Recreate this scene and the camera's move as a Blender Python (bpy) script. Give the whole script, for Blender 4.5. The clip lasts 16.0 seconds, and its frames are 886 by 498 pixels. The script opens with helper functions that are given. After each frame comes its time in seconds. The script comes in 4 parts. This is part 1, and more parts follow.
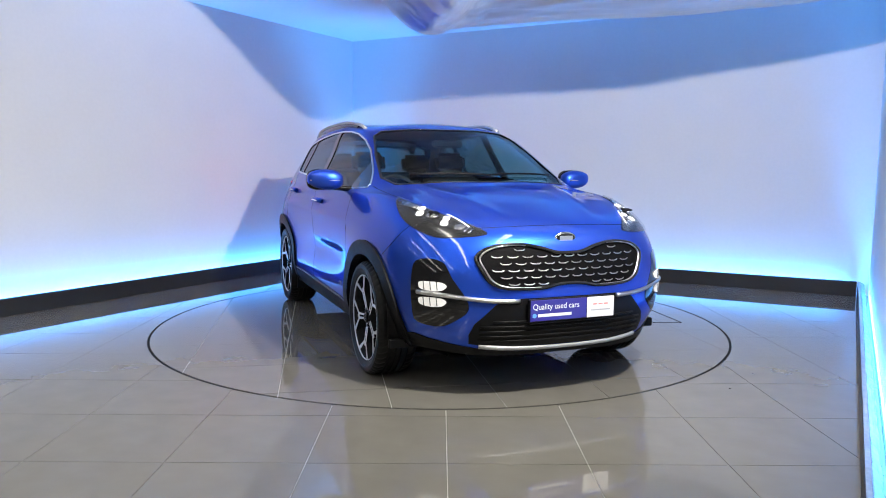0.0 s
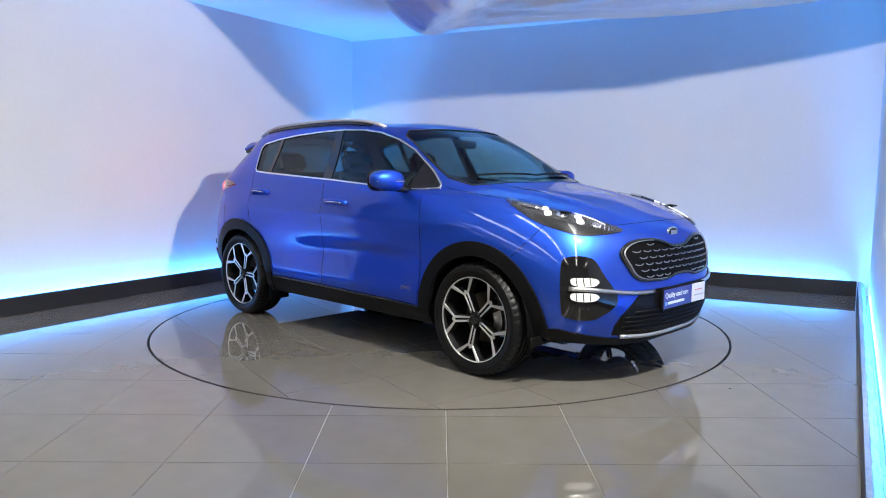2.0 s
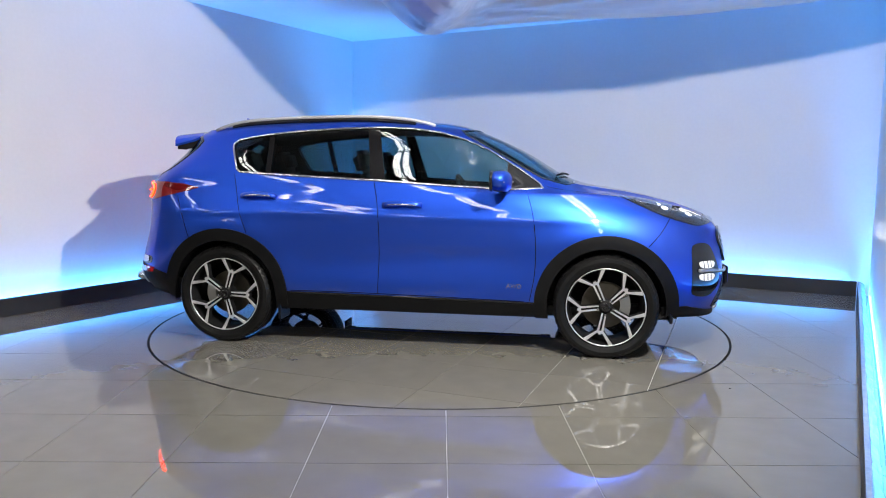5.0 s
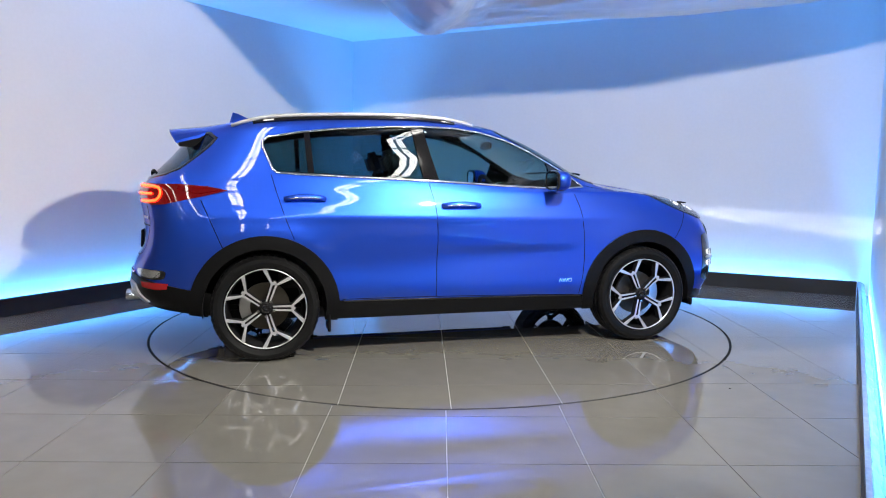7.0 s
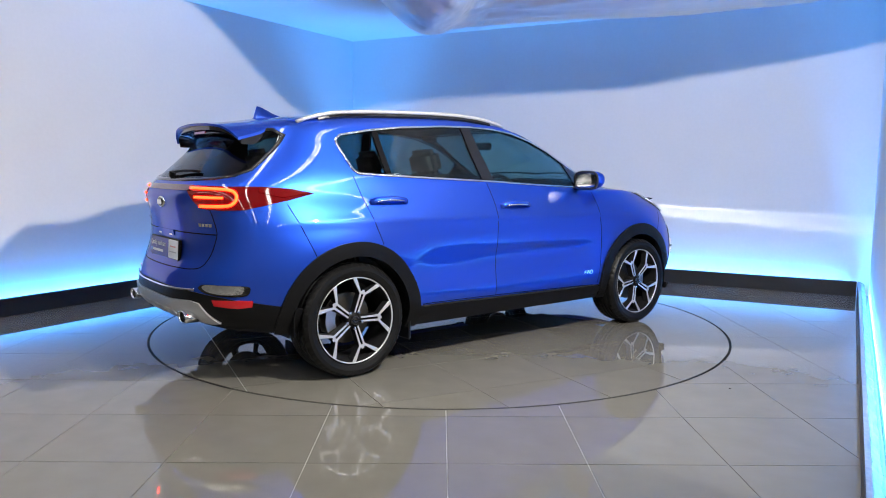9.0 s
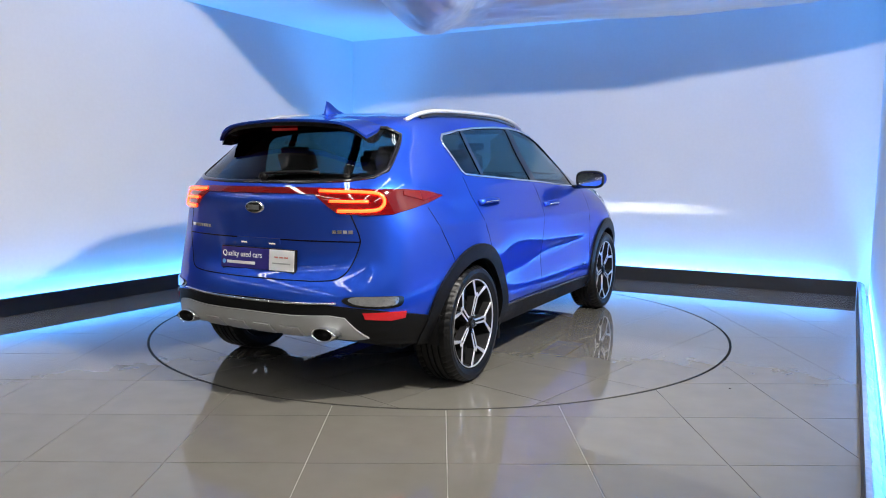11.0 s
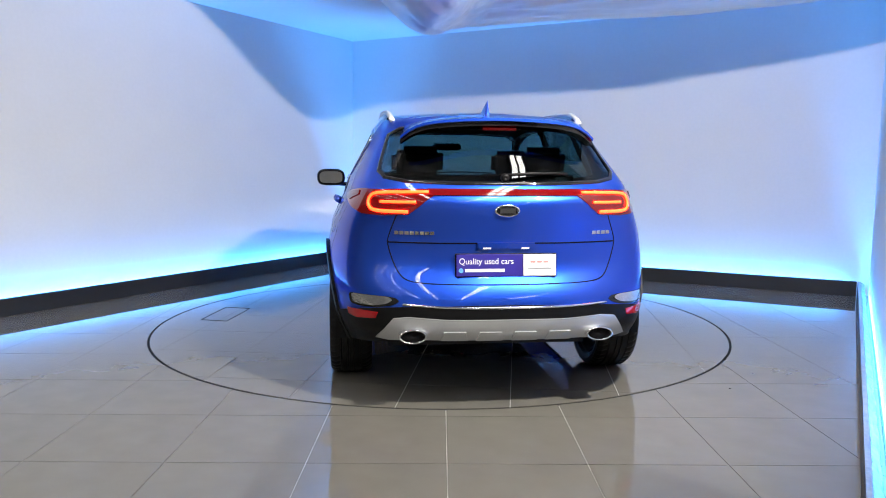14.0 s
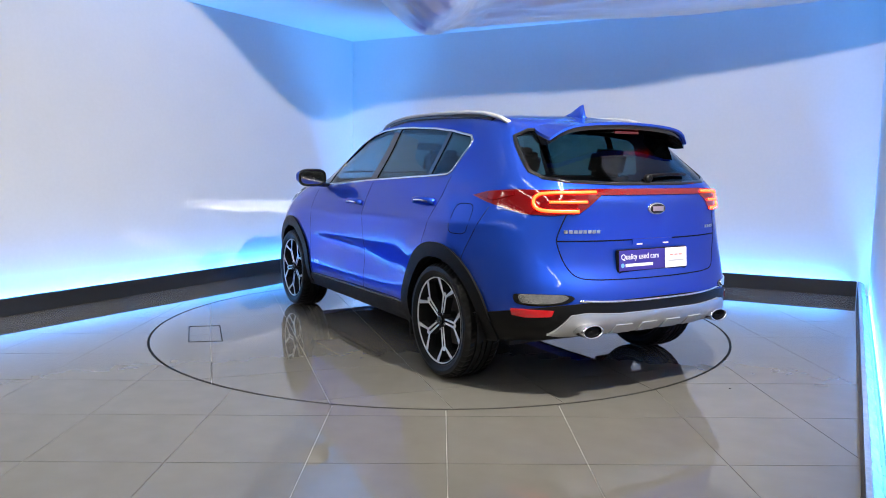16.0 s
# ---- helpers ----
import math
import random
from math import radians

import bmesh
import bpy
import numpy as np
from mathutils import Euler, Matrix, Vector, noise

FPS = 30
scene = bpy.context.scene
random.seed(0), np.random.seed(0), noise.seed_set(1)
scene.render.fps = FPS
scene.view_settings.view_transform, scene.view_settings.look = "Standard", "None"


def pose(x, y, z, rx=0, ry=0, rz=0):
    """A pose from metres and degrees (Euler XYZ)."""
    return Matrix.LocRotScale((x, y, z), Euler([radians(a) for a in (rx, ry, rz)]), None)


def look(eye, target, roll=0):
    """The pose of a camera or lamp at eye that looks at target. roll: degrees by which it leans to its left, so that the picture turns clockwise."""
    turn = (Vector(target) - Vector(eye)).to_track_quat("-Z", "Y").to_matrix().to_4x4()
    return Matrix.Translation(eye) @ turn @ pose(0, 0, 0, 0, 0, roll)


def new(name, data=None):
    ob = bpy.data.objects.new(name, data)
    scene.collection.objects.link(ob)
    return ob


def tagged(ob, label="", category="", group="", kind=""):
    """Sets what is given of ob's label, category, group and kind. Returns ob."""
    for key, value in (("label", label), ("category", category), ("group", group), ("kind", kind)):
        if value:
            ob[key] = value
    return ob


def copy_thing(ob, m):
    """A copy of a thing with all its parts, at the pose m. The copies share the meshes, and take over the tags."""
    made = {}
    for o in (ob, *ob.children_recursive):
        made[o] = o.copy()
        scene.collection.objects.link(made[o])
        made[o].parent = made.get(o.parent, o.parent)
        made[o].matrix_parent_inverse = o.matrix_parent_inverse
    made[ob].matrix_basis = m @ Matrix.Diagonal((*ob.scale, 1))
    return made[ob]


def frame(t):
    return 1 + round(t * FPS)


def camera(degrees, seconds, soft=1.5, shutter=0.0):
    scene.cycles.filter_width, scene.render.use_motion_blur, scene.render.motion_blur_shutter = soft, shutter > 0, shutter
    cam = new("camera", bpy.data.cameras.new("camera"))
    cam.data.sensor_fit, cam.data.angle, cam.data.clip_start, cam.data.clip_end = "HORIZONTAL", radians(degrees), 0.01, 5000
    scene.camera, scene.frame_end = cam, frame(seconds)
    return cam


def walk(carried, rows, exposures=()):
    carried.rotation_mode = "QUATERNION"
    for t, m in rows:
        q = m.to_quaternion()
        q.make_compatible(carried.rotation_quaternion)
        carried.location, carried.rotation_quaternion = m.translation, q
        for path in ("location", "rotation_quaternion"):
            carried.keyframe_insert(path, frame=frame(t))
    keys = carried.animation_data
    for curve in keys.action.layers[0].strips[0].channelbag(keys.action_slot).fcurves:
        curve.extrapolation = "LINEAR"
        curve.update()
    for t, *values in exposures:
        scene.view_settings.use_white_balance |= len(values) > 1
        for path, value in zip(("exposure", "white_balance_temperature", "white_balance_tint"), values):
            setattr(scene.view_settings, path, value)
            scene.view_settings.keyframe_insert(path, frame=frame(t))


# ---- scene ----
cam = camera(62.42, 16.0, soft=1.0)
EYE = (0.0, -5.925, 1.245)
CAM_POSE = look(EYE, (EYE[0] + 0.00358, EYE[1] + 0.99404, EYE[2] - 0.10898), 0.381)
walk(cam, [(0.0, CAM_POSE), (16.0, CAM_POSE)])

# ---- light ----
scene.view_settings.exposure = 0.0
world = bpy.data.worlds.new("world")
scene.world = world
world.use_nodes = True
world.node_tree.nodes["Background"].inputs[0].default_value = (0.55, 0.62, 0.75, 1)
world.node_tree.nodes["Background"].inputs[1].default_value = 0.006

def area(name, eye, target, sx, sy, watts, colour, spread=180):
    d = bpy.data.lights.new(name, "AREA")
    d.shape, d.size, d.size_y, d.energy, d.color, d.spread = "RECTANGLE", sx, sy, watts, colour, radians(spread)
    ob = new(name, d)
    ob.matrix_world = look(eye, target)
    return ob

KEY = area("studio_light", (1.25, -3.3, 2.75), (-1.3, 1.2, 1.4), 0.09, 0.09, 222, (1.0, 0.96, 0.90))

# ---- materials ----
def material(name, colour, rough=0.5, metal=0.0, coat=0.0, spec=0.5, emit=None, power=0.0, grain=0.0, scale=40.0, bump=0.0, trans=0.0, ior=1.45):
    """A principled material; grain varies its colour and roughness at two scales, bump gives fine relief."""
    m = bpy.data.materials.new(name)
    m.use_nodes = True
    nt = m.node_tree
    b = nt.nodes["Principled BSDF"]
    b.inputs["Base Color"].default_value = (*colour, 1)
    b.inputs["Roughness"].default_value = rough
    b.inputs["Metallic"].default_value = metal
    b.inputs["Coat Weight"].default_value = coat
    b.inputs["Coat Roughness"].default_value = 0.03
    b.inputs["Specular IOR Level"].default_value = spec
    b.inputs["Transmission Weight"].default_value = trans
    b.inputs["IOR"].default_value = ior
    if emit:
        b.inputs["Emission Color"].default_value = (*emit, 1)
        b.inputs["Emission Strength"].default_value = power
    if grain or bump:
        tc = nt.nodes.new("ShaderNodeTexCoord")
        fine, broad = nt.nodes.new("ShaderNodeTexNoise"), nt.nodes.new("ShaderNodeTexNoise")
        fine.inputs["Scale"].default_value, fine.inputs["Detail"].default_value = scale, 5
        broad.inputs["Scale"].default_value, broad.inputs["Detail"].default_value = scale * 0.06, 4
        for n in (fine, broad):
            nt.links.new(tc.outputs["Object"], n.inputs["Vector"])
        both = nt.nodes.new("ShaderNodeMath")
        both.operation = "ADD"
        nt.links.new(fine.outputs["Fac"], both.inputs[0])
        nt.links.new(broad.outputs["Fac"], both.inputs[1])
        if grain:
            mr = nt.nodes.new("ShaderNodeMapRange")
            mr.inputs["From Min"].default_value, mr.inputs["From Max"].default_value = 0.6, 1.4
            mr.inputs["To Min"].default_value, mr.inputs["To Max"].default_value = 1 - grain, 1 + grain
            nt.links.new(both.outputs[0], mr.inputs["Value"])
            mul = nt.nodes.new("ShaderNodeVectorMath")
            mul.operation = "SCALE"
            mul.inputs[0].default_value = colour
            nt.links.new(mr.outputs[0], mul.inputs["Scale"])
            nt.links.new(mul.outputs[0], b.inputs["Base Color"])
            mr2 = nt.nodes.new("ShaderNodeMath")
            mr2.operation = "MULTIPLY"
            mr2.inputs[1].default_value = rough
            nt.links.new(mr.outputs[0], mr2.inputs[0])
            nt.links.new(mr2.outputs[0], b.inputs["Roughness"])
        if bump:
            bp = nt.nodes.new("ShaderNodeBump")
            bp.inputs["Strength"].default_value, bp.inputs["Distance"].default_value = bump, 0.002
            nt.links.new(fine.outputs["Fac"], bp.inputs["Height"])
            nt.links.new(bp.outputs[0], b.inputs["Normal"])
    return m

WALL_PAINT = material("wall_paint", (0.70, 0.70, 0.71), 0.7, grain=0.03, scale=30, bump=0.15)
KERB_PAINT = material("kerb_paint", (0.022, 0.0235, 0.027), 0.45, grain=0.15, scale=25, bump=0.1)
GROUT = material("grout", (0.42, 0.41, 0.38), 0.7, grain=0.1)
LED = material("led", (0.1, 0.4, 0.9), 0.5, emit=(0.03, 0.32, 1.0), power=30)
TILE = material("tile", (0.150, 0.142, 0.124), 0.03, spec=0.9, grain=0.09, scale=6)
FOIL = material("foil", (0.62, 0.66, 0.72), 0.30, metal=0.6, grain=0.1, scale=8)
PAINT = material("car_paint", (0.018, 0.080, 0.58), 0.39, metal=0.85, coat=1.0)
PAINT.node_tree.nodes["Principled BSDF"].inputs["Specular Tint"].default_value = (0.22, 0.30, 0.75, 1)
FILM = material("film", (0.45, 0.62, 0.85), 0.2, trans=0.35, grain=0.2, scale=30, bump=0.4)
RUBBER = material("rubber", (0.006, 0.006, 0.0063), 0.42, spec=0.22, grain=0.2, scale=60, bump=0.3)
DARK = material("dark_seam", (0.003, 0.003, 0.0035), 0.6, spec=0.08)

# ---- mesh helpers ----
def mesh_of(name, bm, mat, smooth=False):
    me = bpy.data.meshes.new(name)
    bmesh.ops.recalc_face_normals(bm, faces=bm.faces)
    bm.to_mesh(me)
    bm.free()
    me.materials.append(mat)
    if smooth:
        me.shade_smooth()
    return me

def part(name, bm, mat, parent=None, label="", smooth=False):
    ob = new(name, mesh_of(name, bm, mat, smooth))
    ob.parent = parent
    return tagged(ob, label)

def box(bm, lo, hi, m=None):
    vs = [bm.verts.new(Vector((x, y, z)) if m is None else m @ Vector((x, y, z))) for x in (lo[0], hi[0]) for y in (lo[1], hi[1]) for z in (lo[2], hi[2])]
    for f in ((0, 1, 3, 2), (4, 6, 7, 5), (0, 4, 5, 1), (2, 3, 7, 6), (0, 2, 6, 4), (1, 5, 7, 3)):
        bm.faces.new([vs[i] for i in f])
    return vs

def lathe(bm, prof, n=48, m=Matrix()):
    """Turn a profile of (radius, along y) round the y axis; closed profile."""
    rings = []
    for k in range(n):
        a = 2 * math.pi * k / n
        rings.append([bm.verts.new(m @ Vector((r * math.cos(a), y, r * math.sin(a)))) for r, y in prof])
    for k in range(n):
        A, B = rings[k], rings[(k + 1) % n]
        for i in range(len(prof)):
            j = (i + 1) % len(prof)
            bm.faces.new((A[i], A[j], B[j], B[i]))

# ---- room ----
KC = Vector((-1.173, 4.107, 0))
KR = Vector((4.177, 1.301, 0))
def frame_at(p, deg):
    return Matrix.Translation(p) @ Matrix.Rotation(radians(deg), 4, "Z")
# local x runs along the wall, local y points away from the room
M_LEFT = frame_at(KC, 58.97)
M_BACK = frame_at(KC, -27.68)
M_RIGHT = frame_at(KR, 60.64 + 180)
CEIL_Z = 2.95
def slab(name, m, lo, hi, mat, label, category, bev=0.004):
    bm = bmesh.new()
    box(bm, lo, hi)
    if bev:
        bmesh.ops.bevel(bm, geom=bm.edges[:], offset=bev, segments=2, affect="EDGES")
    ob = part(name, bm, mat)
    ob.matrix_world = m
    return tagged(ob, label, category, kind="structure")
GAP = 0.10
slab("wall_left", M_LEFT, (-5.3, GAP, -0.02), (GAP, GAP + 0.15, 3.1), WALL_PAINT, "plain white painted plasterboard studio wall", "wall")
slab("wall_back", M_BACK, (-GAP, GAP, -0.02), (6.3, GAP + 0.15, 3.1), WALL_PAINT, "plain white painted plasterboard studio wall with blue glow", "wall")
slab("wall_right", M_RIGHT, (0.0, GAP, -0.02), (5.7, GAP + 0.15, 3.1), WALL_PAINT, "plain white painted plasterboard side wall", "wall")
slab("kerb_left", M_LEFT, (-5.3, 0, 0), (0.0, 0.03, 0.15), KERB_PAINT, "dark grey painted upstand hiding a blue light strip", "upstand")
slab("kerb_back", M_BACK, (0, 0, 0), (6.035, 0.03, 0.15), KERB_PAINT, "dark grey painted upstand hiding a blue light strip", "upstand")
slab("kerb_right", M_RIGHT, (0, 0, 0), (5.7, 0.03, 0.15), KERB_PAINT, "dark grey painted upstand hiding a blue light strip", "upstand")
for m, a, b, n in ((M_LEFT, -5.3, 0, "left"), (M_BACK, 0, 6.0, "back"), (M_RIGHT, 0, 5.7, "right")):
    ob = slab("light_strip", m, (a, 0.045, 0.02), (b, 0.06, 0.032), LED, "glowing blue light strip behind the dark upstand", "light strip", 0)
    ob["kind"] = ""
bm = bmesh.new()
box(bm, (-14, -16, -0.3), (8, 7, -0.004))
part("floor", bm, GROUT)
tagged(bpy.data.objects["floor"], "grey polished porcelain tile floor with pale joints", "floor", kind="structure")
bm = bmesh.new()
box(bm, (-8, -1.3, CEIL_Z), (8, 7, CEIL_Z + 0.1))
part("ceiling", bm, WALL_PAINT)
tagged(bpy.data.objects["ceiling"], "flat white studio ceiling above the sheet", "ceiling", kind="structure")
for m, a, b in ((M_LEFT, -5.3, -0.45), (M_BACK, 0.45, 5.9), (M_RIGHT, 0.1, 5.65)):
    d = bpy.data.lights.new("trough_light", "AREA")
    d.shape, d.size, d.size_y, d.color = "RECTANGLE", b - a, 0.03, (0.05, 0.33, 1.0)
    d.energy = (22.0 if m is M_RIGHT else 33.0) * (b - a)
    ob = new("trough_light", d)
    ob.matrix_world = m @ Matrix.Translation(((a + b) / 2, 0.076, 0.045)) @ Matrix.Rotation(radians(180 - 8), 4, "X")
# crumpled protective film left in the trough of the right wall
bm = bmesh.new()
rows = []
for i in range(181):
    x = 0.02 + 5.66 * i / 180
    row = []
    for j in range(7):
        y = 0.004 + 0.058 * j / 6
        z = 0.152 - 0.035 * (j / 6) ** 2 + 0.012 * noise.noise(Vector((x * 9, y * 30, 0))) * (j / 6) + 0.010 * noise.noise(Vector((x * 2.3, 0, 4))) * (j / 6)
        row.append(bm.verts.new((x, y + 0.006 * noise.noise(Vector((x * 6, j, 9))) * (j / 6), max(z, 0.1515) if j < 3 else z)))
    rows.append(row)
for i in range(180):
    for j in range(6):
        bm.faces.new((rows[i][j], rows[i + 1][j], rows[i + 1][j + 1], rows[i][j + 1]))
film = part("protective_film", bm, FILM)
film.matrix_world = M_RIGHT
tagged(film, "crumpled pale blue film lying along the dark upstand", "film")

# ---- car body ----
def ring(*v):
    return [Vector(v[i:i + 3]) for i in range(0, len(v), 3)]
# front centre, front quarter, front corner, front wheel, A, B, C, rear wheel, rear corner, rear quarter, rear centre
RINGS = [
    ring(2.13, 0, .25, 2.08, .45, .25, 1.84, .74, .27, 1.335, .86, .27, .85, .86, .26, -.2, .86, .26, -.95, .86, .26, -1.4, .86, .28, -1.95, .72, .33, -2.12, .45, .365, -2.16, 0, .37)]
RINGS.append(ring(2.20, 0, .42, 2.15, .45, .42, 1.92, .78, .42, 1.335, .895, .42, .8, .90, .42, -.2, .90, .42, -.95, .90, .42, -1.4, .90, .43, -2.0, .77, .43, -2.19, .45, .44, -2.22, 0, .44))
RINGS.append(ring(2.20, 0, .58, 2.15, .45, .58, 1.93, .80, .60, 1.335, .905, .62, .8, .895, .6, -.2, .880, .6, -.95, .892, .60, -1.4, .922, .62, -1.98, .80, .60, -2.18, .45, .60, -2.215, 0, .60))
RINGS.append(ring(2.18, 0, .74, 2.13, .45, .75, 1.88, .79, .78, 1.335, .90, .80, .8, .905, .78, -.2, .897, .78, -.95, .905, .78, -1.4, .925, .80, -1.95, .80, .78, -2.11, .45, .74, -2.14, 0, .74))
RINGS.append(ring(2.13, 0, .89, 2.05, .45, .90, 1.80, .74, .93, 1.335, .855, .96, .8, .892, .95, -.2, .900, .94, -.95, .902, .95, -1.4, .893, .96, -1.92, .785, .95, -2.11, .45, .92, -2.145, 0, .90))
RINGS.append(ring(1.95, 0, .985, 1.85, .42, .99, 1.62, .68, 1.03, 1.335, .77, 1.07, .85, .845, 1.07, -.2, .86, 1.07, -.95, .855, 1.08, -1.4, .83, 1.09, -1.92, .735, 1.10, -2.13, .45, 1.08, -2.165, 0, 1.06))
RINGS.append(ring(1.55, 0, 1.095, 1.47, .42, 1.085, 1.30, .67, 1.085, 1.12, .755, 1.095, .8, .825, 1.095, -.2, .842, 1.12, -.95, .835, 1.14, -1.4, .805, 1.16, -1.90, .715, 1.16, -2.10, .44, 1.135, -2.14, 0, 1.12))
RINGS.append(ring(1.12, 0, 1.165, 1.09, .42, 1.155, 1.02, .66, 1.14, .93, .74, 1.125, .75, .80, 1.12, -.2, .82, 1.17, -.95, .81, 1.20, -1.4, .775, 1.23, -1.85, .685, 1.22, -2.05, .42, 1.19, -2.10, 0, 1.18))
RINGS.append(ring(.78, 0, 1.37, .75, .40, 1.36, .64, .62, 1.335, .52, .655, 1.34, .3, .695, 1.345, -.2, .715, 1.36, -.95, .71, 1.38, -1.35, .69, 1.39, -1.68, .612, 1.375, -1.88, .38, 1.35, -1.94, 0, 1.345))
RINGS.append(ring(.38, 0, 1.545, .36, .38, 1.535, .26, .56, 1.515, .12, .585, 1.54, -.05, .60, 1.55, -.35, .615, 1.567, -.95, .61, 1.56, -1.3, .60, 1.54, -1.58, .54, 1.515, -1.75, .36, 1.50, -1.80, 0, 1.505))
RINGS.append(ring(.16, 0, 1.592, .13, .3, 1.583, .06, .43, 1.572, -.04, .46, 1.58, -.2, .47, 1.59, -.4, .48, 1.60, -.95, .48, 1.592, -1.25, .47, 1.572, -1.45, .42, 1.555, -1.58, .28, 1.55, -1.62, 0, 1.555))
RINGS.append(ring(-.05, 0, 1.605, -.1, 0, 1.607, -.15, 0, 1.609, -.2, 0, 1.61, -.3, 0, 1.613, -.5, 0, 1.615, -.95, 0, 1.608, -1.2, 0, 1.598, -1.3, 0, 1.59, -1.38, 0, 1.583, -1.45, 0, 1.578))

def spline(P, n):
    """Points along a smooth curve through P, n to a span."""
    out = []
    Q = [P[0] * 2 - P[1]] + P + [P[-1] * 2 - P[-2]]
    for i in range(1, len(Q) - 2):
        a, b, c, d = Q[i - 1:i + 3]
        ta, tc = (c - a), (d - b)
        L = (c - b).length
        ta = ta * (L / max((c - b).length + (b - a).length, 1e-6))
        tc = tc * (L / max((d - c).length + (c - b).length, 1e-6))
        for k in range(n):
            t = k / n
            out.append(b * (2 * t**3 - 3 * t**2 + 1) + ta * (t**3 - 2 * t**2 + t) + c * (3 * t**2 - 2 * t**3) + tc * (t**3 - t**2))
    return out + [P[-1].copy()]

def bump(x, w):
    return math.exp(-(x / w) ** 2)

def step(x, a, b):
    t = min(1, max(0, (x - a) / (b - a)))
    return t * t * (3 - 2 * t)

def sculpt(p):
    """Pressed-in character: bonnet creases, door hollow, shoulder line and wheel arch flares."""
    x, y, z = p
    q = p.copy()
    if x > 0.9 and z > 0.9:
        line = 0.27 + (2.0 - x) * 0.24
        q.z += 0.012 * bump(y - line, 0.05) * step(x, 1.0, 1.25) * (1 - step(x, 1.85, 2.1))
        q.z -= 0.006 * bump(y, 0.2) * step(x, 1.2, 1.5) * (1 - step(x, 1.8, 2.05))
    if y > 0.7 and 0.3 < z < 1.05:
        # a wedge-shaped hollow under a crease along the doors, deepest towards the front
        along = step(x, -0.58, 0.30) * (1 - step(x, 0.62, 0.84))
        under = 0.705 - z
        q.y -= 0.010 * along * step(under, -0.012, 0.022) * (1 - step(under, 0.03, 0.16))
        q.y += 0.006 * bump(z - 0.905 - 0.03 * step(-x, -0.5, 1.2), 0.028) * step(x, -1.9, -1.5) * (1 - step(x, 0.9, 1.5))
        for wx in (1.335, -1.335):
            r = math.hypot(x - wx, z - 0.345)
            q.y += 0.012 * bump(r - 0.47, 0.11) * (1 if z > 0.3 else 0)
    return q

def body_grid():
    half = []
    for R in RINGS:
        # ghosts across the centre line make front and rear cross it square
        full = [Vector((R[1].x, -R[1].y, R[1].z))] + R + [Vector((R[-2].x, -R[-2].y, R[-2].z))]
        s = spline(full, 8)
        half.append(s[8:-8])
    cols = list(zip(*half))
    return [[sculpt(p) for p in col] for col in fair([spline(list(c), 9) for c in cols], 14)]

def fair(G, times):
    """Evens out the grid's curvature; the centre line, the sill and the roof crown stay where they are."""
    n, m = len(G), len(G[0])
    flip = lambda p: Vector((p.x, -p.y, p.z))
    for _ in range(times):
        H = [[p.copy() for p in c] for c in G]
        for i in range(n):
            for j in range(1, m - 1):
                a = G[i - 1][j] if i else flip(G[1][j])
                b = G[i + 1][j] if i < n - 1 else flip(G[n - 2][j])
                H[i][j] = G[i][j] * 0.5 + (a + b + G[i][j - 1] + G[i][j + 1]) * 0.125
        G = H
    return G

def body_bm():
    G = body_grid()
    bm = bmesh.new()
    n, m = len(G), len(G[0])
    L = [[bm.verts.new(p) for p in col] for col in G]
    Rr = [[L[i][j] if (i in (0, n - 1) or j == m - 1) else bm.verts.new((p.x, -p.y, p.z)) for j, p in enumerate(col)] for i, col in enumerate(G)]
    for S, flip in ((L, False), (Rr, True)):
        for i in range(n - 1):
            for j in range(m - 1):
                q = [S[i][j], S[i + 1][j], S[i + 1][j + 1], S[i][j + 1]]
                q = list(dict.fromkeys(q))
                if len(q) > 2:
                    try:
                        bm.faces.new(q[::-1] if flip else q)
                    except ValueError:
                        pass
    # flat floor pan
    loop = [L[i][0] for i in range(n)] + [Rr[i][0] for i in range(n - 2, 0, -1)]
    bm.faces.new(loop)
    bmesh.ops.remove_doubles(bm, verts=bm.verts, dist=1e-5)
    bmesh.ops.recalc_face_normals(bm, faces=bm.faces)
    return bm

from mathutils.bvhtree import BVHTree
from mathutils.geometry import delaunay_2d_cdt
from mathutils.interpolate import poly_3d_calc

BODY = body_bm()
BODY.normal_update()
BODY.verts.ensure_lookup_table()
BODY.faces.ensure_lookup_table()
BVH = BVHTree.FromBMesh(BODY)

def smooth_normal(face, co):
    vs = BODY.faces[face].verts
    w = poly_3d_calc([v.co for v in vs], co)
    n = Vector((0, 0, 0))
    for k, v in zip(w, vs):
        n += v.normal * k
    return n.normalized()

def cast(p, d):
    """Where the ray from outside, running along d through p, meets the body: place and smooth outward normal."""
    d = d.normalized()
    co, n, f, _ = BVH.ray_cast(p - d * 3.0, d)
    if co is None:
        co, n, f, _ = BVH.find_nearest(p)
    n = smooth_normal(f, co)
    return co, n

def dense(P, step=0.02, closed=True):
    out = []
    n = len(P)
    for i in range(n if closed else n - 1):
        a, b = P[i], P[(i + 1) % n]
        k = max(1, int((b - a).length / step))
        out += [a.lerp(b, j / k) for j in range(k)]
    return out if closed else out + [P[-1]]

def curved(P, n=6):
    """A closed smooth outline through P."""
    m = len(P)
    Q = [P[(i - 2) % m] for i in range(m + 5)]
    return spline(Q, n)[2 * n:(2 + m) * n]

def side_pts(L, s):
    return [Vector((x, s * 0.9, z)) for x, z in L], Vector((0, -s, 0))

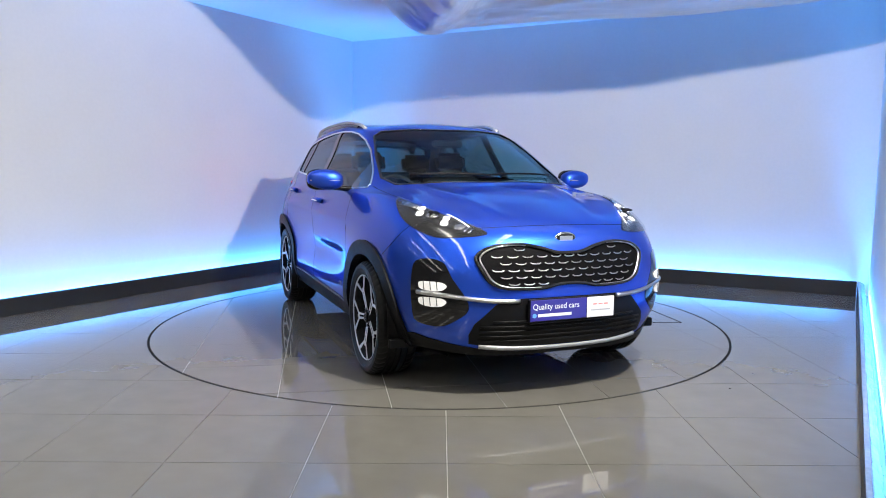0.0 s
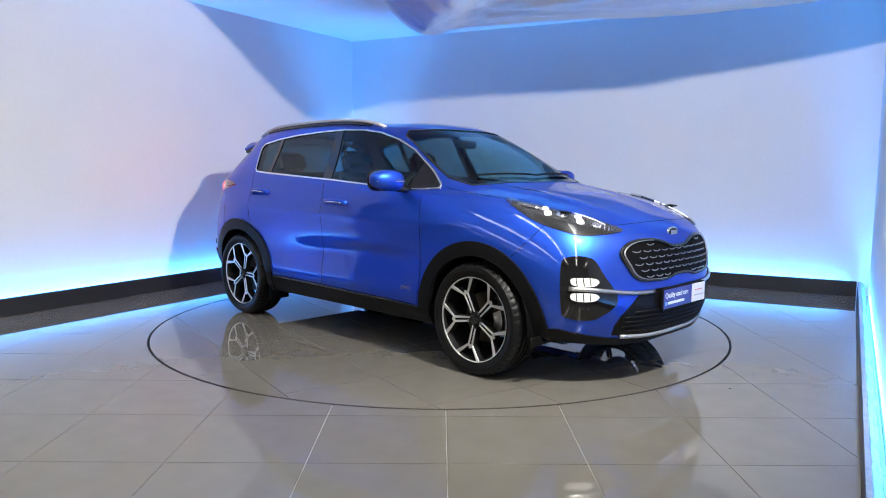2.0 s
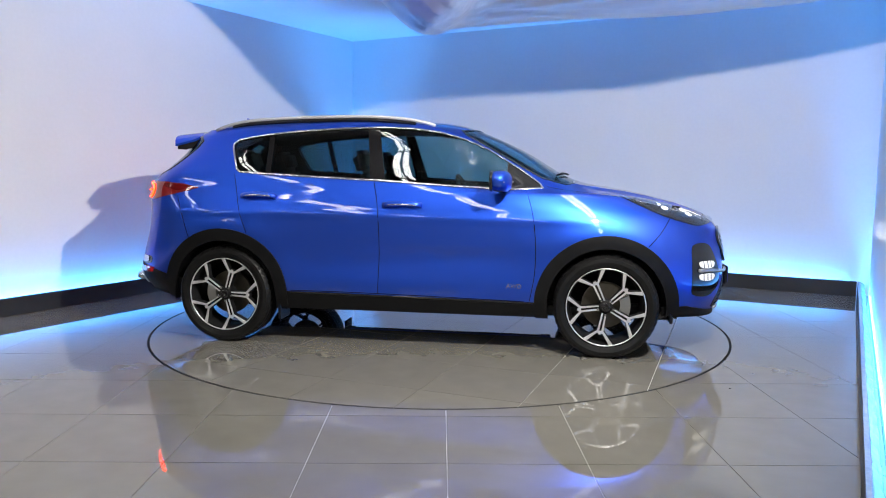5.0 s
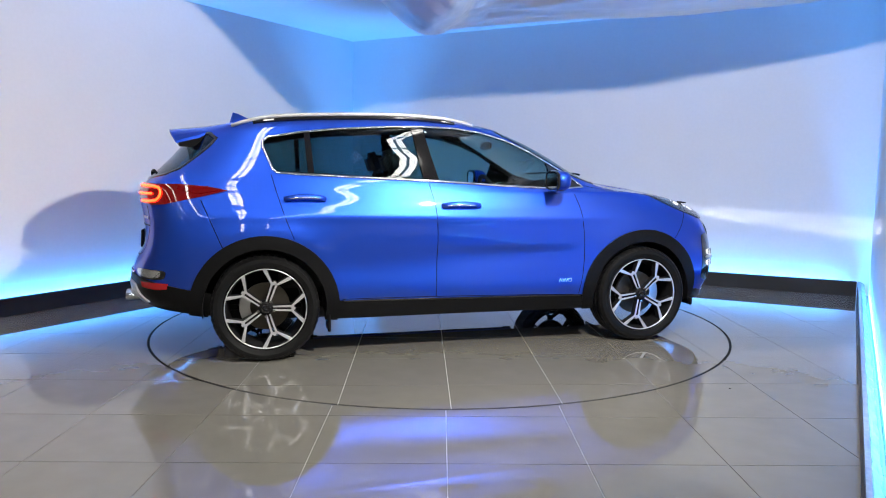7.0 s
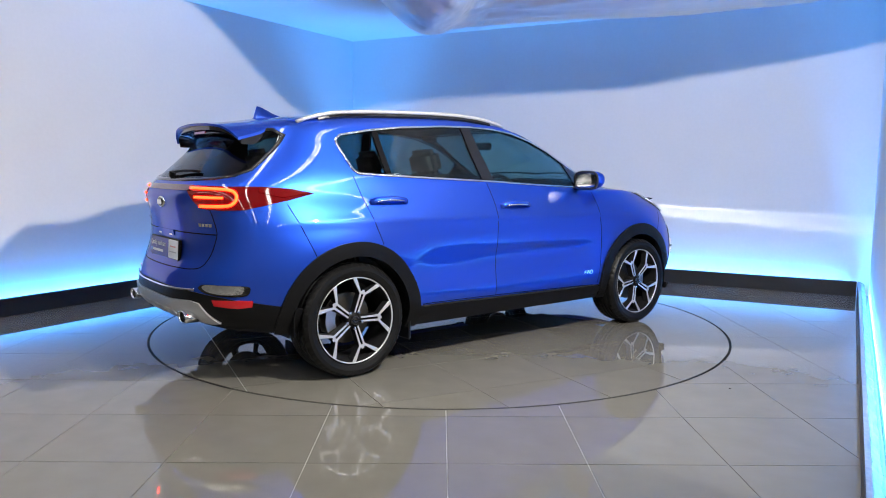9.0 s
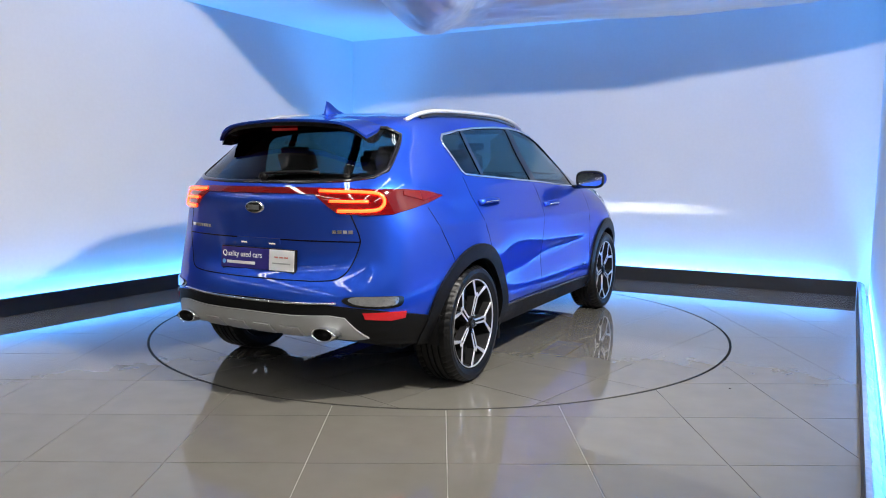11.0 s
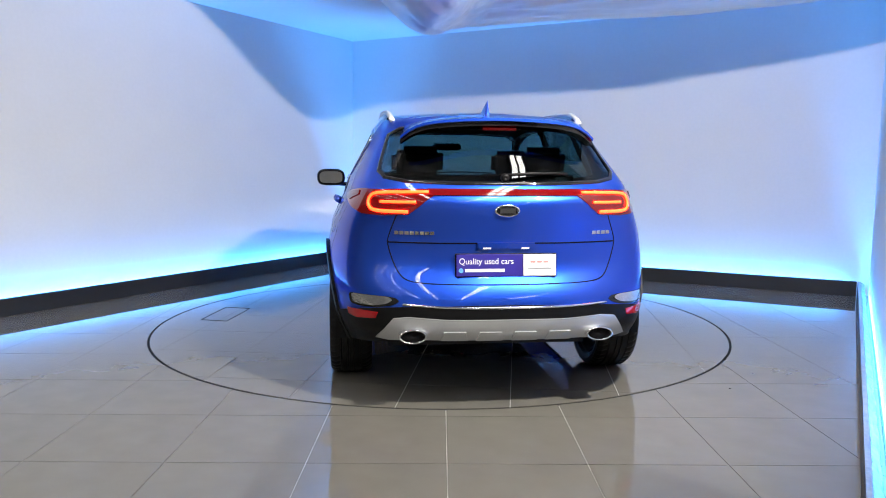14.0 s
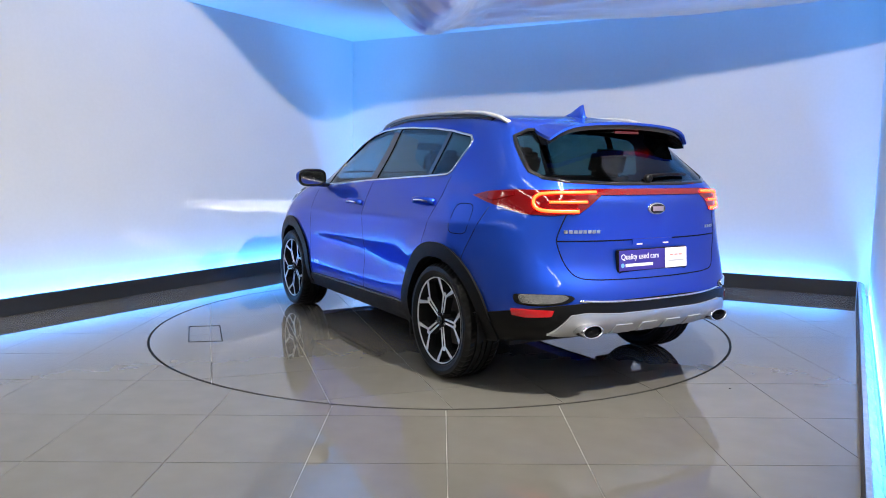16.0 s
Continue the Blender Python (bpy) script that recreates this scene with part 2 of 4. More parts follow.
def end_pts(L, front):
    return [Vector((2.2 if front else -2.2, y, z)) for y, z in L], Vector((-1, 0, 0)) if front else Vector((1, 0, 0))

def patch(name, P, d, off, mat, parent, depth=0.012, grid=0.03, label="", round_=False, step=0.02, dish=0.0):
    """A panel that follows the body inside the outline P, seen along d, off metres proud, with its edge turned in by depth."""
    d = d.normalized()
    P = curved(P) if round_ else dense(P, step)
    u = d.orthogonal().normalized() if abs(d.z) > 0.9 else d.cross(Vector((0, 0, 1))).normalized()
    v = d.cross(u)
    q = [Vector((p.dot(u), p.dot(v))) for p in P]
    base = d * (P[0].dot(d))
    xs, ys = [a.x for a in q], [a.y for a in q]
    def inside(a):
        c, j = False, len(q) - 1
        for i in range(len(q)):
            if (q[i].y > a.y) != (q[j].y > a.y) and a.x < (q[j].x - q[i].x) * (a.y - q[i].y) / (q[j].y - q[i].y) + q[i].x:
                c = not c
            j = i
        return c
    pts = q[:]
    x = min(xs) + grid / 2
    while x < max(xs):
        y = min(ys) + grid / 2
        while y < max(ys):
            a = Vector((x, y))
            if inside(a) and min((a - b).length_squared for b in q) > (grid * 0.4) ** 2:
                pts.append(a)
            y += grid
        x += grid
    n = len(q)
    vs, _, fs, *_ = delaunay_2d_cdt(pts, [(i, (i + 1) % n) for i in range(n)], [], 1, 1e-6)
    bm = bmesh.new()
    top, nor = [], []
    for a in vs:
        co, no = cast(u * a.x + v * a.y + base, d)
        top.append(bm.verts.new(co + no * off))
        nor.append(no)
    for f in fs:
        try:
            bm.faces.new([top[i] for i in f])
        except ValueError:
            pass
    bm.verts.index_update()
    loose = [w for w in bm.verts if not w.link_faces]
    edges = [e for e in bm.edges if e.is_boundary]
    if dish:
        rim = set(w for e in edges for w in e.verts)
        for w, no in zip(top, nor):
            if w not in rim:
                w.co -= no * dish
    low = {}
    for w, no in zip(list(top), nor):
        low[w] = no
    made = {}
    for e in edges:
        a, b = e.verts
        e.smooth = False
        for w in (a, b):
            if w not in made:
                made[w] = bm.verts.new(w.co - low[w] * depth)
        if depth:
            bm.faces.new((a, b, made[b], made[a]))
    bmesh.ops.delete(bm, geom=[w for w in bm.verts if not w.link_faces], context="VERTS")
    bmesh.ops.recalc_face_normals(bm, faces=bm.faces)
    bm.normal_update()
    if sum(f.normal.dot(low[w]) for f in bm.faces for w in f.verts if w in low) < 0:
        bmesh.ops.reverse_faces(bm, faces=bm.faces)
    bm.normal_update()
    loops = []
    for f in bm.faces:
        flat = all(w in low for w in f.verts)
        loops += [low[w] if flat else f.normal.copy() for w in f.verts]
    me = bpy.data.meshes.new(name)
    bm.to_mesh(me)
    bm.free()
    me.materials.append(mat)
    me.shade_smooth()
    me.normals_split_custom_set(loops)
    ob = new(name, me)
    ob.parent = parent
    return tagged(ob, label)

def sweep(bm, pts, r, closed=False, n=6, flat=1.0, ups=None):
    """A rounded bar along pts; flat squeezes it towards the surface normals ups."""
    rings = []
    m = len(pts)
    for i, p in enumerate(pts):
        a = pts[(i - 1) % m] if closed or i else p
        b = pts[(i + 1) % m] if closed or i < m - 1 else p
        t = (b - a).normalized()
        up = ups[i] if ups else (Vector((0, 0, 1)) if abs(t.z) < 0.9 else Vector((0, 1, 0)))
        s = t.cross(up).normalized()
        w = s.cross(t)
        rings.append([bm.verts.new(p + s * (r * math.cos(2 * math.pi * k / n)) + w * (r * flat * math.sin(2 * math.pi * k / n))) for k in range(n)])
    for i in range(m if closed else m - 1):
        A, B = rings[i], rings[(i + 1) % m]
        for k in range(n):
            bm.faces.new((A[k], A[(k + 1) % n], B[(k + 1) % n], B[k]))
    if not closed:
        bm.faces.new(rings[0])
        bm.faces.new(rings[-1][::-1])

def bead(name, P, d, r, mat, parent, closed=False, off=0.0, flat=1.0, label="", step=0.025, n=6):
    """A moulding, seam or light line laid on the body along the polyline P, seen along d."""
    hits = [cast(p, d) for p in dense(P, step, closed)]
    bm = bmesh.new()
    sweep(bm, [c + no * off for c, no in hits], r, closed, n, flat, [no for _, no in hits])
    return part(name, bm, mat, parent, label, smooth=True)

# ---- car materials ----
GLASS = bpy.data.materials.new("tinted_glass")
def glass_nodes(m, tint):
    m.use_nodes = True
    nt = m.node_tree
    nt.nodes.clear()
    out, mix, tr, gl, lw, pw, ma = [nt.nodes.new("ShaderNode" + k) for k in ("OutputMaterial", "MixShader", "BsdfTransparent", "BsdfGlossy", "LayerWeight", "Math", "Math")]
    tr.inputs[0].default_value = (*tint, 1)
    gl.inputs["Roughness"].default_value = 0.01
    lw.inputs["Blend"].default_value = 0.5
    pw.operation, ma.operation = "POWER", "MULTIPLY_ADD"
    pw.inputs[1].default_value, ma.inputs[1].default_value, ma.inputs[2].default_value = 5.0, 0.94, 0.055
    nt.links.new(lw.outputs["Facing"], pw.inputs[0])
    nt.links.new(pw.outputs[0], ma.inputs[0])
    nt.links.new(ma.outputs[0], mix.inputs[0])
    nt.links.new(tr.outputs[0], mix.inputs[1])
    nt.links.new(gl.outputs[0], mix.inputs[2])
    nt.links.new(mix.outputs[0], out.inputs[0])
glass_nodes(GLASS, (0.33, 0.54, 0.58))
PRIVACY = bpy.data.materials.new("privacy_glass")
glass_nodes(PRIVACY, (0.17, 0.30, 0.33))
LENS = bpy.data.materials.new("clear_lens")
glass_nodes(LENS, (0.93, 0.94, 0.95))
PLASTIC = material("black_plastic", (0.0045, 0.0045, 0.005), 0.45, spec=0.18, grain=0.15, scale=300, bump=0.25)
GLOSS_BLACK = material("gloss_black", (0.006, 0.006, 0.007), 0.08, coat=0.5)
CHROME = material("chrome", (0.82, 0.83, 0.85), 0.08, metal=1.0)
SATIN = material("satin_metal", (0.62, 0.62, 0.62), 0.28, metal=1.0)
SILVER = material("silver_paint", (0.42, 0.43, 0.44), 0.35, metal=0.55, grain=0.05, scale=200)
RIM_DARK = material("rim_dark", (0.010, 0.010, 0.011), 0.6, spec=0.12)
RIM_FACE = material("rim_machined", (0.66, 0.66, 0.67), 0.33, metal=0.7, grain=0.05, scale=150)
RAIL = material("rail_silver", (0.5, 0.5, 0.49), 0.3, metal=0.4)
CLEAR_LAMP = material("clear_lamp", (0.62, 0.62, 0.63), 0.14, metal=0.9, coat=1.0, grain=0.25, scale=50, bump=0.6)
DISC = material("brake_disc", (0.10, 0.09, 0.075), 0.4, metal=0.9, grain=0.2, scale=40)
TRIM = material("cabin_trim", (0.010, 0.010, 0.011), 0.65, grain=0.2, scale=80, bump=0.2)
RED_LENS = material("red_lens", (0.11, 0.002, 0.003), 0.06, coat=1.0)
RED_BRIGHT = material("red_reflector_lens", (0.40, 0.008, 0.012), 0.12, coat=1.0, grain=0.1, scale=200)
RED_DARK = material("lit_red_lens", (0.055, 0.002, 0.003), 0.06, coat=1.0, emit=(1.0, 0.01, 0.01), power=0.10)
TAIL_GLOW = material("tail_glow", (0.8, 0.1, 0.02), 0.3, emit=(1.0, 0.011, 0.002), power=32)
BEAM = material("beam_source", (0.9, 0.9, 0.9), 0.3, emit=(1.0, 0.97, 0.92), power=5e5)
LAMP_GLOW = material("lamp_glow", (0.9, 0.9, 0.9), 0.3, emit=(1.0, 0.97, 0.92), power=1.3)
FOG_GLOW = material("fog_glow", (0.40, 0.40, 0.40), 0.15, emit=(1.0, 0.95, 0.88), power=0.55)
PLATE_BLUE = material("plate_blue", (0.030, 0.022, 0.22), 0.35, coat=0.3)
PLATE_WHITE = material("plate_white", (0.72, 0.72, 0.73), 0.4)
PLATE_RED = material("plate_red", (0.62, 0.22, 0.20), 0.4)
REFLECTOR = material("lamp_reflector", (0.55, 0.55, 0.56), 0.18, metal=1.0)
BEZEL = material("lamp_bezel", (0.05, 0.05, 0.053), 0.2, metal=0.6, grain=0.2, scale=60)

WHEELS = [(1.335, -1), (-1.335, -1), (1.335, 1), (-1.335, 1)]
car = new("car")
tagged(car, "glossy bright blue compact sport utility car on the turntable", "car")

# side glass opening, as x and z
DLO = [(0.905, 1.118), (0.69, 1.108), (0.3, 1.128), (-0.17, 1.158), (-0.69, 1.183), (-1.10, 1.203), (-1.245, 1.213), (-1.275, 1.235), (-1.335, 1.385), (-1.335, 1.415), (-1.30, 1.445),
       (-1.08, 1.482), (-0.84, 1.507), (-0.5, 1.527), (-0.25, 1.533), (-0.02, 1.525), (0.17, 1.50), (0.36, 1.447), (0.53, 1.373), (0.76, 1.235), (0.885, 1.145)]
REAR_GLASS = [(0.52, 1.470), (0.585, 1.435), (0.637, 1.27), (0.645, 1.235), (0.612, 1.20), (0.51, 1.182), (0.26, 1.172)]
REAR_GLASS += [(-y, z) for y, z in REAR_GLASS[::-1]]
# windscreen, seen from above the bonnet: across, and height along the slope
SCREEN = [(0.615, 1.142), (0.668, 1.185), (0.622, 1.34), (0.557, 1.48), (0.49, 1.518), (0.25, 1.535), (-0.25, 1.535), (-0.49, 1.518), (-0.557, 1.48), (-0.622, 1.34), (-0.668, 1.185), (-0.615, 1.142), (-0.30, 1.160), (0.30, 1.160)]

def prism(P, d, far):
    bm = bmesh.new()
    a = [bm.verts.new(p - d * far[0]) for p in P]
    b = [bm.verts.new(p + d * far[1]) for p in P]
    n = len(P)
    bm.faces.new(a)
    bm.faces.new(b[::-1])
    for i in range(n):
        bm.faces.new((a[i], b[i], b[(i + 1) % n], a[(i + 1) % n]))
    return bm

def cabin_bm():
    bm = BODY.copy()
    for v in bm.verts:
        z = 0.30 + (v.co.z - 0.28) * 0.963
        k = 0.925 if v.co.z < 1.15 else 0.945
        v.co = Vector((-0.35 + (v.co.x + 0.35) * 0.955, v.co.y * k, z))
    for co, no in (((1.02, 0, 0), (1, 0, 0)), ((0, 0, 0.42), (0, 0, -1)), ((-2.0, 0, 0), (-1, 0, 0))):
        g = bmesh.ops.bisect_plane(bm, geom=bm.verts[:] + bm.edges[:] + bm.faces[:], plane_co=co, plane_no=no, clear_outer=True)
        bmesh.ops.holes_fill(bm, edges=[e for e in bm.edges if e.is_boundary])
    return bm

def cut_body():
    me = bpy.data.meshes.new("body")
    BODY.to_mesh(me)
    me.materials.append(PAINT)
    ob = new("body", me)
    cutters = []
    def cutter(bm, mat):
        bmesh.ops.recalc_face_normals(bm, faces=bm.faces)
        cutters.append(new("cutter", mesh_of("cutter", bm, mat)))
    cutter(cabin_bm(), TRIM)
    bm = bmesh.new()
    P, d = side_pts(DLO, -1)
    cutter(prism(P, d, (0.6, 3.0)), GLOSS_BLACK)
    P, d = end_pts(REAR_GLASS, False)
    cutter(prism(P, d, (0.6, 0.75)), GLOSS_BLACK)
    P, d = end_pts(SCREEN, True)
    cutter(prism(P, d, (0.6, 2.3)), GLOSS_BLACK)
    for x, s in WHEELS:
        bm = bmesh.new()
        R = []
        for k in range(56):
            a = 2 * math.pi * k / 56
            R.append([bm.verts.new((x + r * math.cos(a), s * (0.80 + y), 0.345 + r * math.sin(a))) for r, y in ((0.392, -0.24), (0.392, 0.4))])
        for k in range(56):
            A, B = R[k], R[(k + 1) % 56]
            bm.faces.new((A[0], A[1], B[1], B[0]))
        bm.faces.new([r[0] for r in R])
        bm.faces.new([r[1] for r in R])
        cutter(bm, PLASTIC)
    for c in cutters:
        m = ob.modifiers.new("cut", "BOOLEAN")
        m.operation, m.solver, m.object, m.material_mode = "DIFFERENCE", "EXACT", c, "TRANSFER"
    dg = bpy.context.evaluated_depsgraph_get()
    me2 = bpy.data.meshes.new_from_object(ob.evaluated_get(dg))
    ob.modifiers.clear()
    ob.data = me2
    for c in cutters:
        bpy.data.objects.remove(c)
    me2.shade_smooth()
    normals = []
    for f in me2.polygons:
        for li in f.loop_indices:
            co = me2.vertices[me2.loops[li].vertex_index].co
            hit, no, idx, dist = BVH.find_nearest(co)
            n = smooth_normal(idx, hit) if dist < 2e-4 else f.normal
            normals.append(n if n.dot(f.normal) > 0.6 else f.normal)
    me2.normals_split_custom_set(normals)
    me2.name = "body"
    ob.parent = car
    return ob

body = cut_body()

# ---- lower cladding: the body's own surface below a line, pushed out ----
def cladding(name, planes, off, mat, label=""):
    bm = BODY.copy()
    for co, no in planes:
        bmesh.ops.bisect_plane(bm, geom=bm.verts[:] + bm.edges[:] + bm.faces[:], plane_co=co, plane_no=no, clear_outer=True)
    bm.normal_update()
    bmesh.ops.delete(bm, geom=[f for f in bm.faces if f.normal.z < -0.9], context="FACES_ONLY")
    bmesh.ops.delete(bm, geom=[v for v in bm.verts if not v.link_faces], context="VERTS")
    rim = [e for e in bm.edges if e.is_boundary]
    nor = {v: v.normal.copy() for v in bm.verts}
    for v in bm.verts:
        v.co += nor[v] * off
    made = {}
    for e in rim:
        e.smooth = False
        for v in e.verts:
            if v not in made:
                made[v] = bm.verts.new(v.co - nor[v] * (off + 0.01))
        bm.faces.new((e.verts[0], e.verts[1], made[e.verts[1]], made[e.verts[0]]))
    return part(name, bm, mat, car, label, smooth=True)

for s in (-1, 1):
    cladding("sill_cladding", [((0, 0, 0.372), (0.012, 0, 1)), ((0.93, 0, 0), (1, 0, 0)), ((-0.93, 0, 0), (-1, 0, 0)), ((0, s * 0.3, 0), (0, -s, 0))], 0.012, PLASTIC, "black plastic sill cladding")
    bead("sill_trim", *(lambda P, d: (P, d))(*side_pts([(-0.86, 0.378), (0.86, 0.357)], s)), 0.007, GLOSS_BLACK, car, off=0.006)
cladding("front_lip", [((1.75, 0, 0.345), (-0.06, 0, 1)), ((1.70, 0, 0), (-1, 0, 0)), ((2.0, 0, 0.31), (0.3, 0, 1))], 0.006, PLASTIC, "black plastic lower front lip")
cladding("rear_valance", [((-1.76, 0, 0.465), (0.2, 0, 1)), ((-1.66, 0, 0), (1, 0, 0))], 0.008, PLASTIC, "black plastic lower rear bumper")

def arch(x, s):
    P = []
    for k in range(41):
        a = radians(-14 + 208 * k / 40)
        P.append(Vector((x + 0.472 * math.cos(a), s * 0.9, 0.345 + 0.472 * math.sin(a))))
    Q = []
    for k in range(41):
        a = radians(194 - 208 * k / 40)
        Q.append(Vector((x + 0.388 * math.cos(a), s * 0.9, 0.345 + 0.388 * math.sin(a))))
    return patch("wheel_arch_cladding", P + Q, Vector((0, -s, 0)), 0.016, PLASTIC, car, depth=0.03, grid=0.04, step=0.05, label="black plastic wheel arch cladding")
for x, s in WHEELS:
    arch(x, s)

# ---- glass and window trim ----
def cut_poly(P, lo, hi):
    """The part of outline P (x, z) between two slanted lines given as (x at z=1.1, x at z=1.55)."""
    def xl(l, z):
        return l[0] + (l[1] - l[0]) * (z - 1.1) / 0.45
    for l, sg in ((lo, 1), (hi, -1)):
        out = []
        for i in range(len(P)):
            a, b = P[i], P[(i + 1) % len(P)]
            da, db = sg * (a[0] - xl(l, a[1])), sg * (b[0] - xl(l, b[1]))
            if da >= 0:
                out.append(a)
            if da * db < 0:
                k = da / (da - db)
                out.append((a[0] + (b[0] - a[0]) * k, a[1] + (b[1] - a[1]) * k))
        P = out
    return P
for s in (-1, 1):
    win = tagged(new("side_window"), "tinted side windows with chrome surround")
    win.parent = car
    for name, lo, hi, mat, off, dep in (("front_door_glass", (-0.165, -0.265), (0.66, 0.66), GLASS, -0.003, 0), ("rear_door_glass", (-1.005, -1.035), (-0.265, -0.335), PRIVACY, -0.003, 0),
                                  ("quarter_glass", (-2, -2), (-1.04, -1.07), PRIVACY, -0.003, 0), ("door_pillar", (-0.27, -0.34), (-0.16, -0.26), GLOSS_BLACK, 0.002, 0.02),
                                  ("window_divider", (-1.042, -1.072), (-1.003, -1.033), GLOSS_BLACK, 0.002, 0.02), ("mirror_sail", (0.66, 0.66), (2, 2), GLOSS_BLACK, 0.002, 0.02)):
        P, d = side_pts(cut_poly(DLO, lo, hi), s)
        g = patch(name, P, d, off, mat, win, depth=dep, grid=0.06)
        if not dep:
            g.visible_shadow = False
    P, d = side_pts(DLO, s)
    bead("window_trim", P, d, 0.009, CHROME, win, closed=True, off=0.003, flat=0.6, label="bright chrome window surround")
P, d = end_pts(SCREEN, True)
g = patch("windscreen", P, d, -0.003, GLASS, car, depth=0, grid=0.06, label="clear laminated windscreen")
g.visible_shadow = False
bead("windscreen_seal", P, d, 0.010, GLOSS_BLACK, car, closed=True, off=0.0, flat=0.4)
P, d = end_pts(REAR_GLASS, False)
g = patch("rear_window", P, d, -0.003, PRIVACY, car, depth=0, grid=0.06, label="dark tinted rear window")
g.visible_shadow = False
bead("rear_window_seal", P, d, 0.014, GLOSS_BLACK, car, closed=True, off=0.0, flat=0.4)

# ---- seams ----
def seam(L, s, r=0.0032):
    P, d = side_pts(L, s)
    bead("panel_gap", spline(P, 5), d, r, DARK, car, off=-0.0005, flat=0.5, n=5)
for s in (-1, 1):
    seam([(-1.285, 1.20), (-1.245, 1.06), (-1.20, 0.92), (-1.15, 0.79)], s)
    seam([(-0.25, 1.15), (-0.215, 1.0), (-0.20, 0.80), (-0.205, 0.55), (-0.21, 0.385)], s)
    seam([(0.80, 1.10), (0.845, 0.95), (0.868, 0.75), (0.865, 0.55), (0.835, 0.37)], s)
    seam([(-0.84, 0.388), (-0.2, 0.383), (0.80, 0.363)], s)
    seam([(1.60, 0.75), (1.68, 0.84), (1.74, 0.93)], s)
    seam([(-1.59, 0.74), (-1.65, 0.88), (-1.72, 1.04)], s)

for s in (-1, 1):
    P = spline([Vector((x, s * y, 1.3)) for x, y in ((0.93, .735), (1.10, .725), (1.30, .715), (1.46, .70))], 4)
    bead("panel_gap", P, Vector((0, 0, -1)), 0.003, DARK, car, off=-0.0005, flat=0.5, n=5)

# ---- handles ----
def handle(x0, x1, z, s):
    P = [Vector((x0 + (x1 - x0) * k / 8, 0, z + 0.004 * math.sin(math.pi * k / 8))) for k in range(9)]
    h = tagged(new("door_handle"), "body-coloured handle with chrome strip")
    h.parent = car
    pts, ups = [], []
    for k, p in enumerate(P):
        co, no = cast(p + Vector((0, s * 0.9, 0)), Vector((0, -s, 0)))
        pts.append(co + no * (0.006 + 0.032 * math.sin(math.pi * k / 8) ** 0.5))
        ups.append(no)
    bm = bmesh.new()
    sweep(bm, pts, 0.018, False, 10, 0.55, ups)
    part("grip", bm, PAINT, h, smooth=True)
    bm = bmesh.new()
    sweep(bm, [p + Vector((0, s * 0.0085, -0.006)) for p in pts[1:-1]], 0.006, False, 6, 0.6, ups[1:-1])
    part("chrome_strip", bm, CHROME, h, smooth=True)
    mid = (x0 + x1) / 2 - 0.01
    C = [Vector((mid + 0.075 * math.cos(a), s * 0.9, z - 0.004 + 0.034 * math.sin(a))) for a in [2 * math.pi * k / 20 for k in range(20)]]
    patch("recess", C, Vector((0, -s, 0)), 0.0012, PAINT, h, depth=0.002)
for s in (-1, 1):
    handle(-1.205, -0.945, 1.043, s)
    handle(-0.172, 0.098, 0.995, s)

# ---- mirrors ----
def mirror(s):
    m = tagged(new("wing_mirror"), "blue wing mirror with black base")
    m.parent = car
    bm = bmesh.new()
    bmesh.ops.create_icosphere(bm, subdivisions=3, radius=1)
    for v in bm.verts:
        c = v.co
        p = Vector([math.copysign(abs(a) ** 0.75, a) for a in c])
        taper = 1 - 0.18 * max(0, p.y)
        v.co = Vector((p.x * 0.075 * taper - 0.012 * p.y, p.y * 0.122, p.z * 0.07 * taper + 0.006 * p.y))
        v.co.x = max(v.co.x, -0.05)
    for v in bm.verts:
        v.co = Vector((0.635 + v.co.x, s * (0.985 + v.co.y), 1.168 + v.co.z))
    part("mirror_shell", bm, PAINT, m, smooth=True)
    bm = bmesh.new()
    sweep(bm, [Vector((0.66, s * 0.80, 1.105)), Vector((0.65, s * 0.86, 1.108)), Vector((0.64, s * 0.93, 1.115)), Vector((0.635, s * 1.02, 1.12))], 0.036, False, 10, 0.55)
    part("mirror_base", bm, GLOSS_BLACK, m, smooth=True)
    bm = bmesh.new()
    for k in range(24):
        a = 2 * math.pi * k / 24
        bm.verts.new((0.5775, s * (0.985 + 0.1 * math.copysign(abs(math.cos(a)) ** 0.6, math.cos(a))), 1.168 + 0.054 * math.copysign(abs(math.sin(a)) ** 0.6, math.sin(a))))
    bm.verts.ensure_lookup_table()
    f = bm.faces.new(bm.verts[:])
    bmesh.ops.extrude_face_region(bm, geom=[f])
    for v in bm.verts[24:]:
        v.co.x += 0.01
    part("mirror_glass", bm, CHROME, m)
    bm = bmesh.new()
    sweep(bm, [Vector((0.583, s * (0.985 + 0.106 * math.copysign(abs(math.cos(a)) ** 0.6, math.cos(a))), 1.168 + 0.060 * math.copysign(abs(math.sin(a)) ** 0.6, math.sin(a)))) for a in [2 * math.pi * k / 32 for k in range(32)]], 0.012, True, 6, 1.0, [Vector((1, 0, 0))] * 32)
    part("mirror_rim", bm, GLOSS_BLACK, m, smooth=True)
    bm = bmesh.new()
    sweep(bm, [Vector((0.712 - 0.05 * (k / 6) ** 2, s * (0.90 + 0.19 * k / 6), 1.163)) for k in range(7)], 0.006, False, 6, 0.6)
    part("indicator", bm, SATIN, m, smooth=True)
for s in (-1, 1):
    mirror(s)

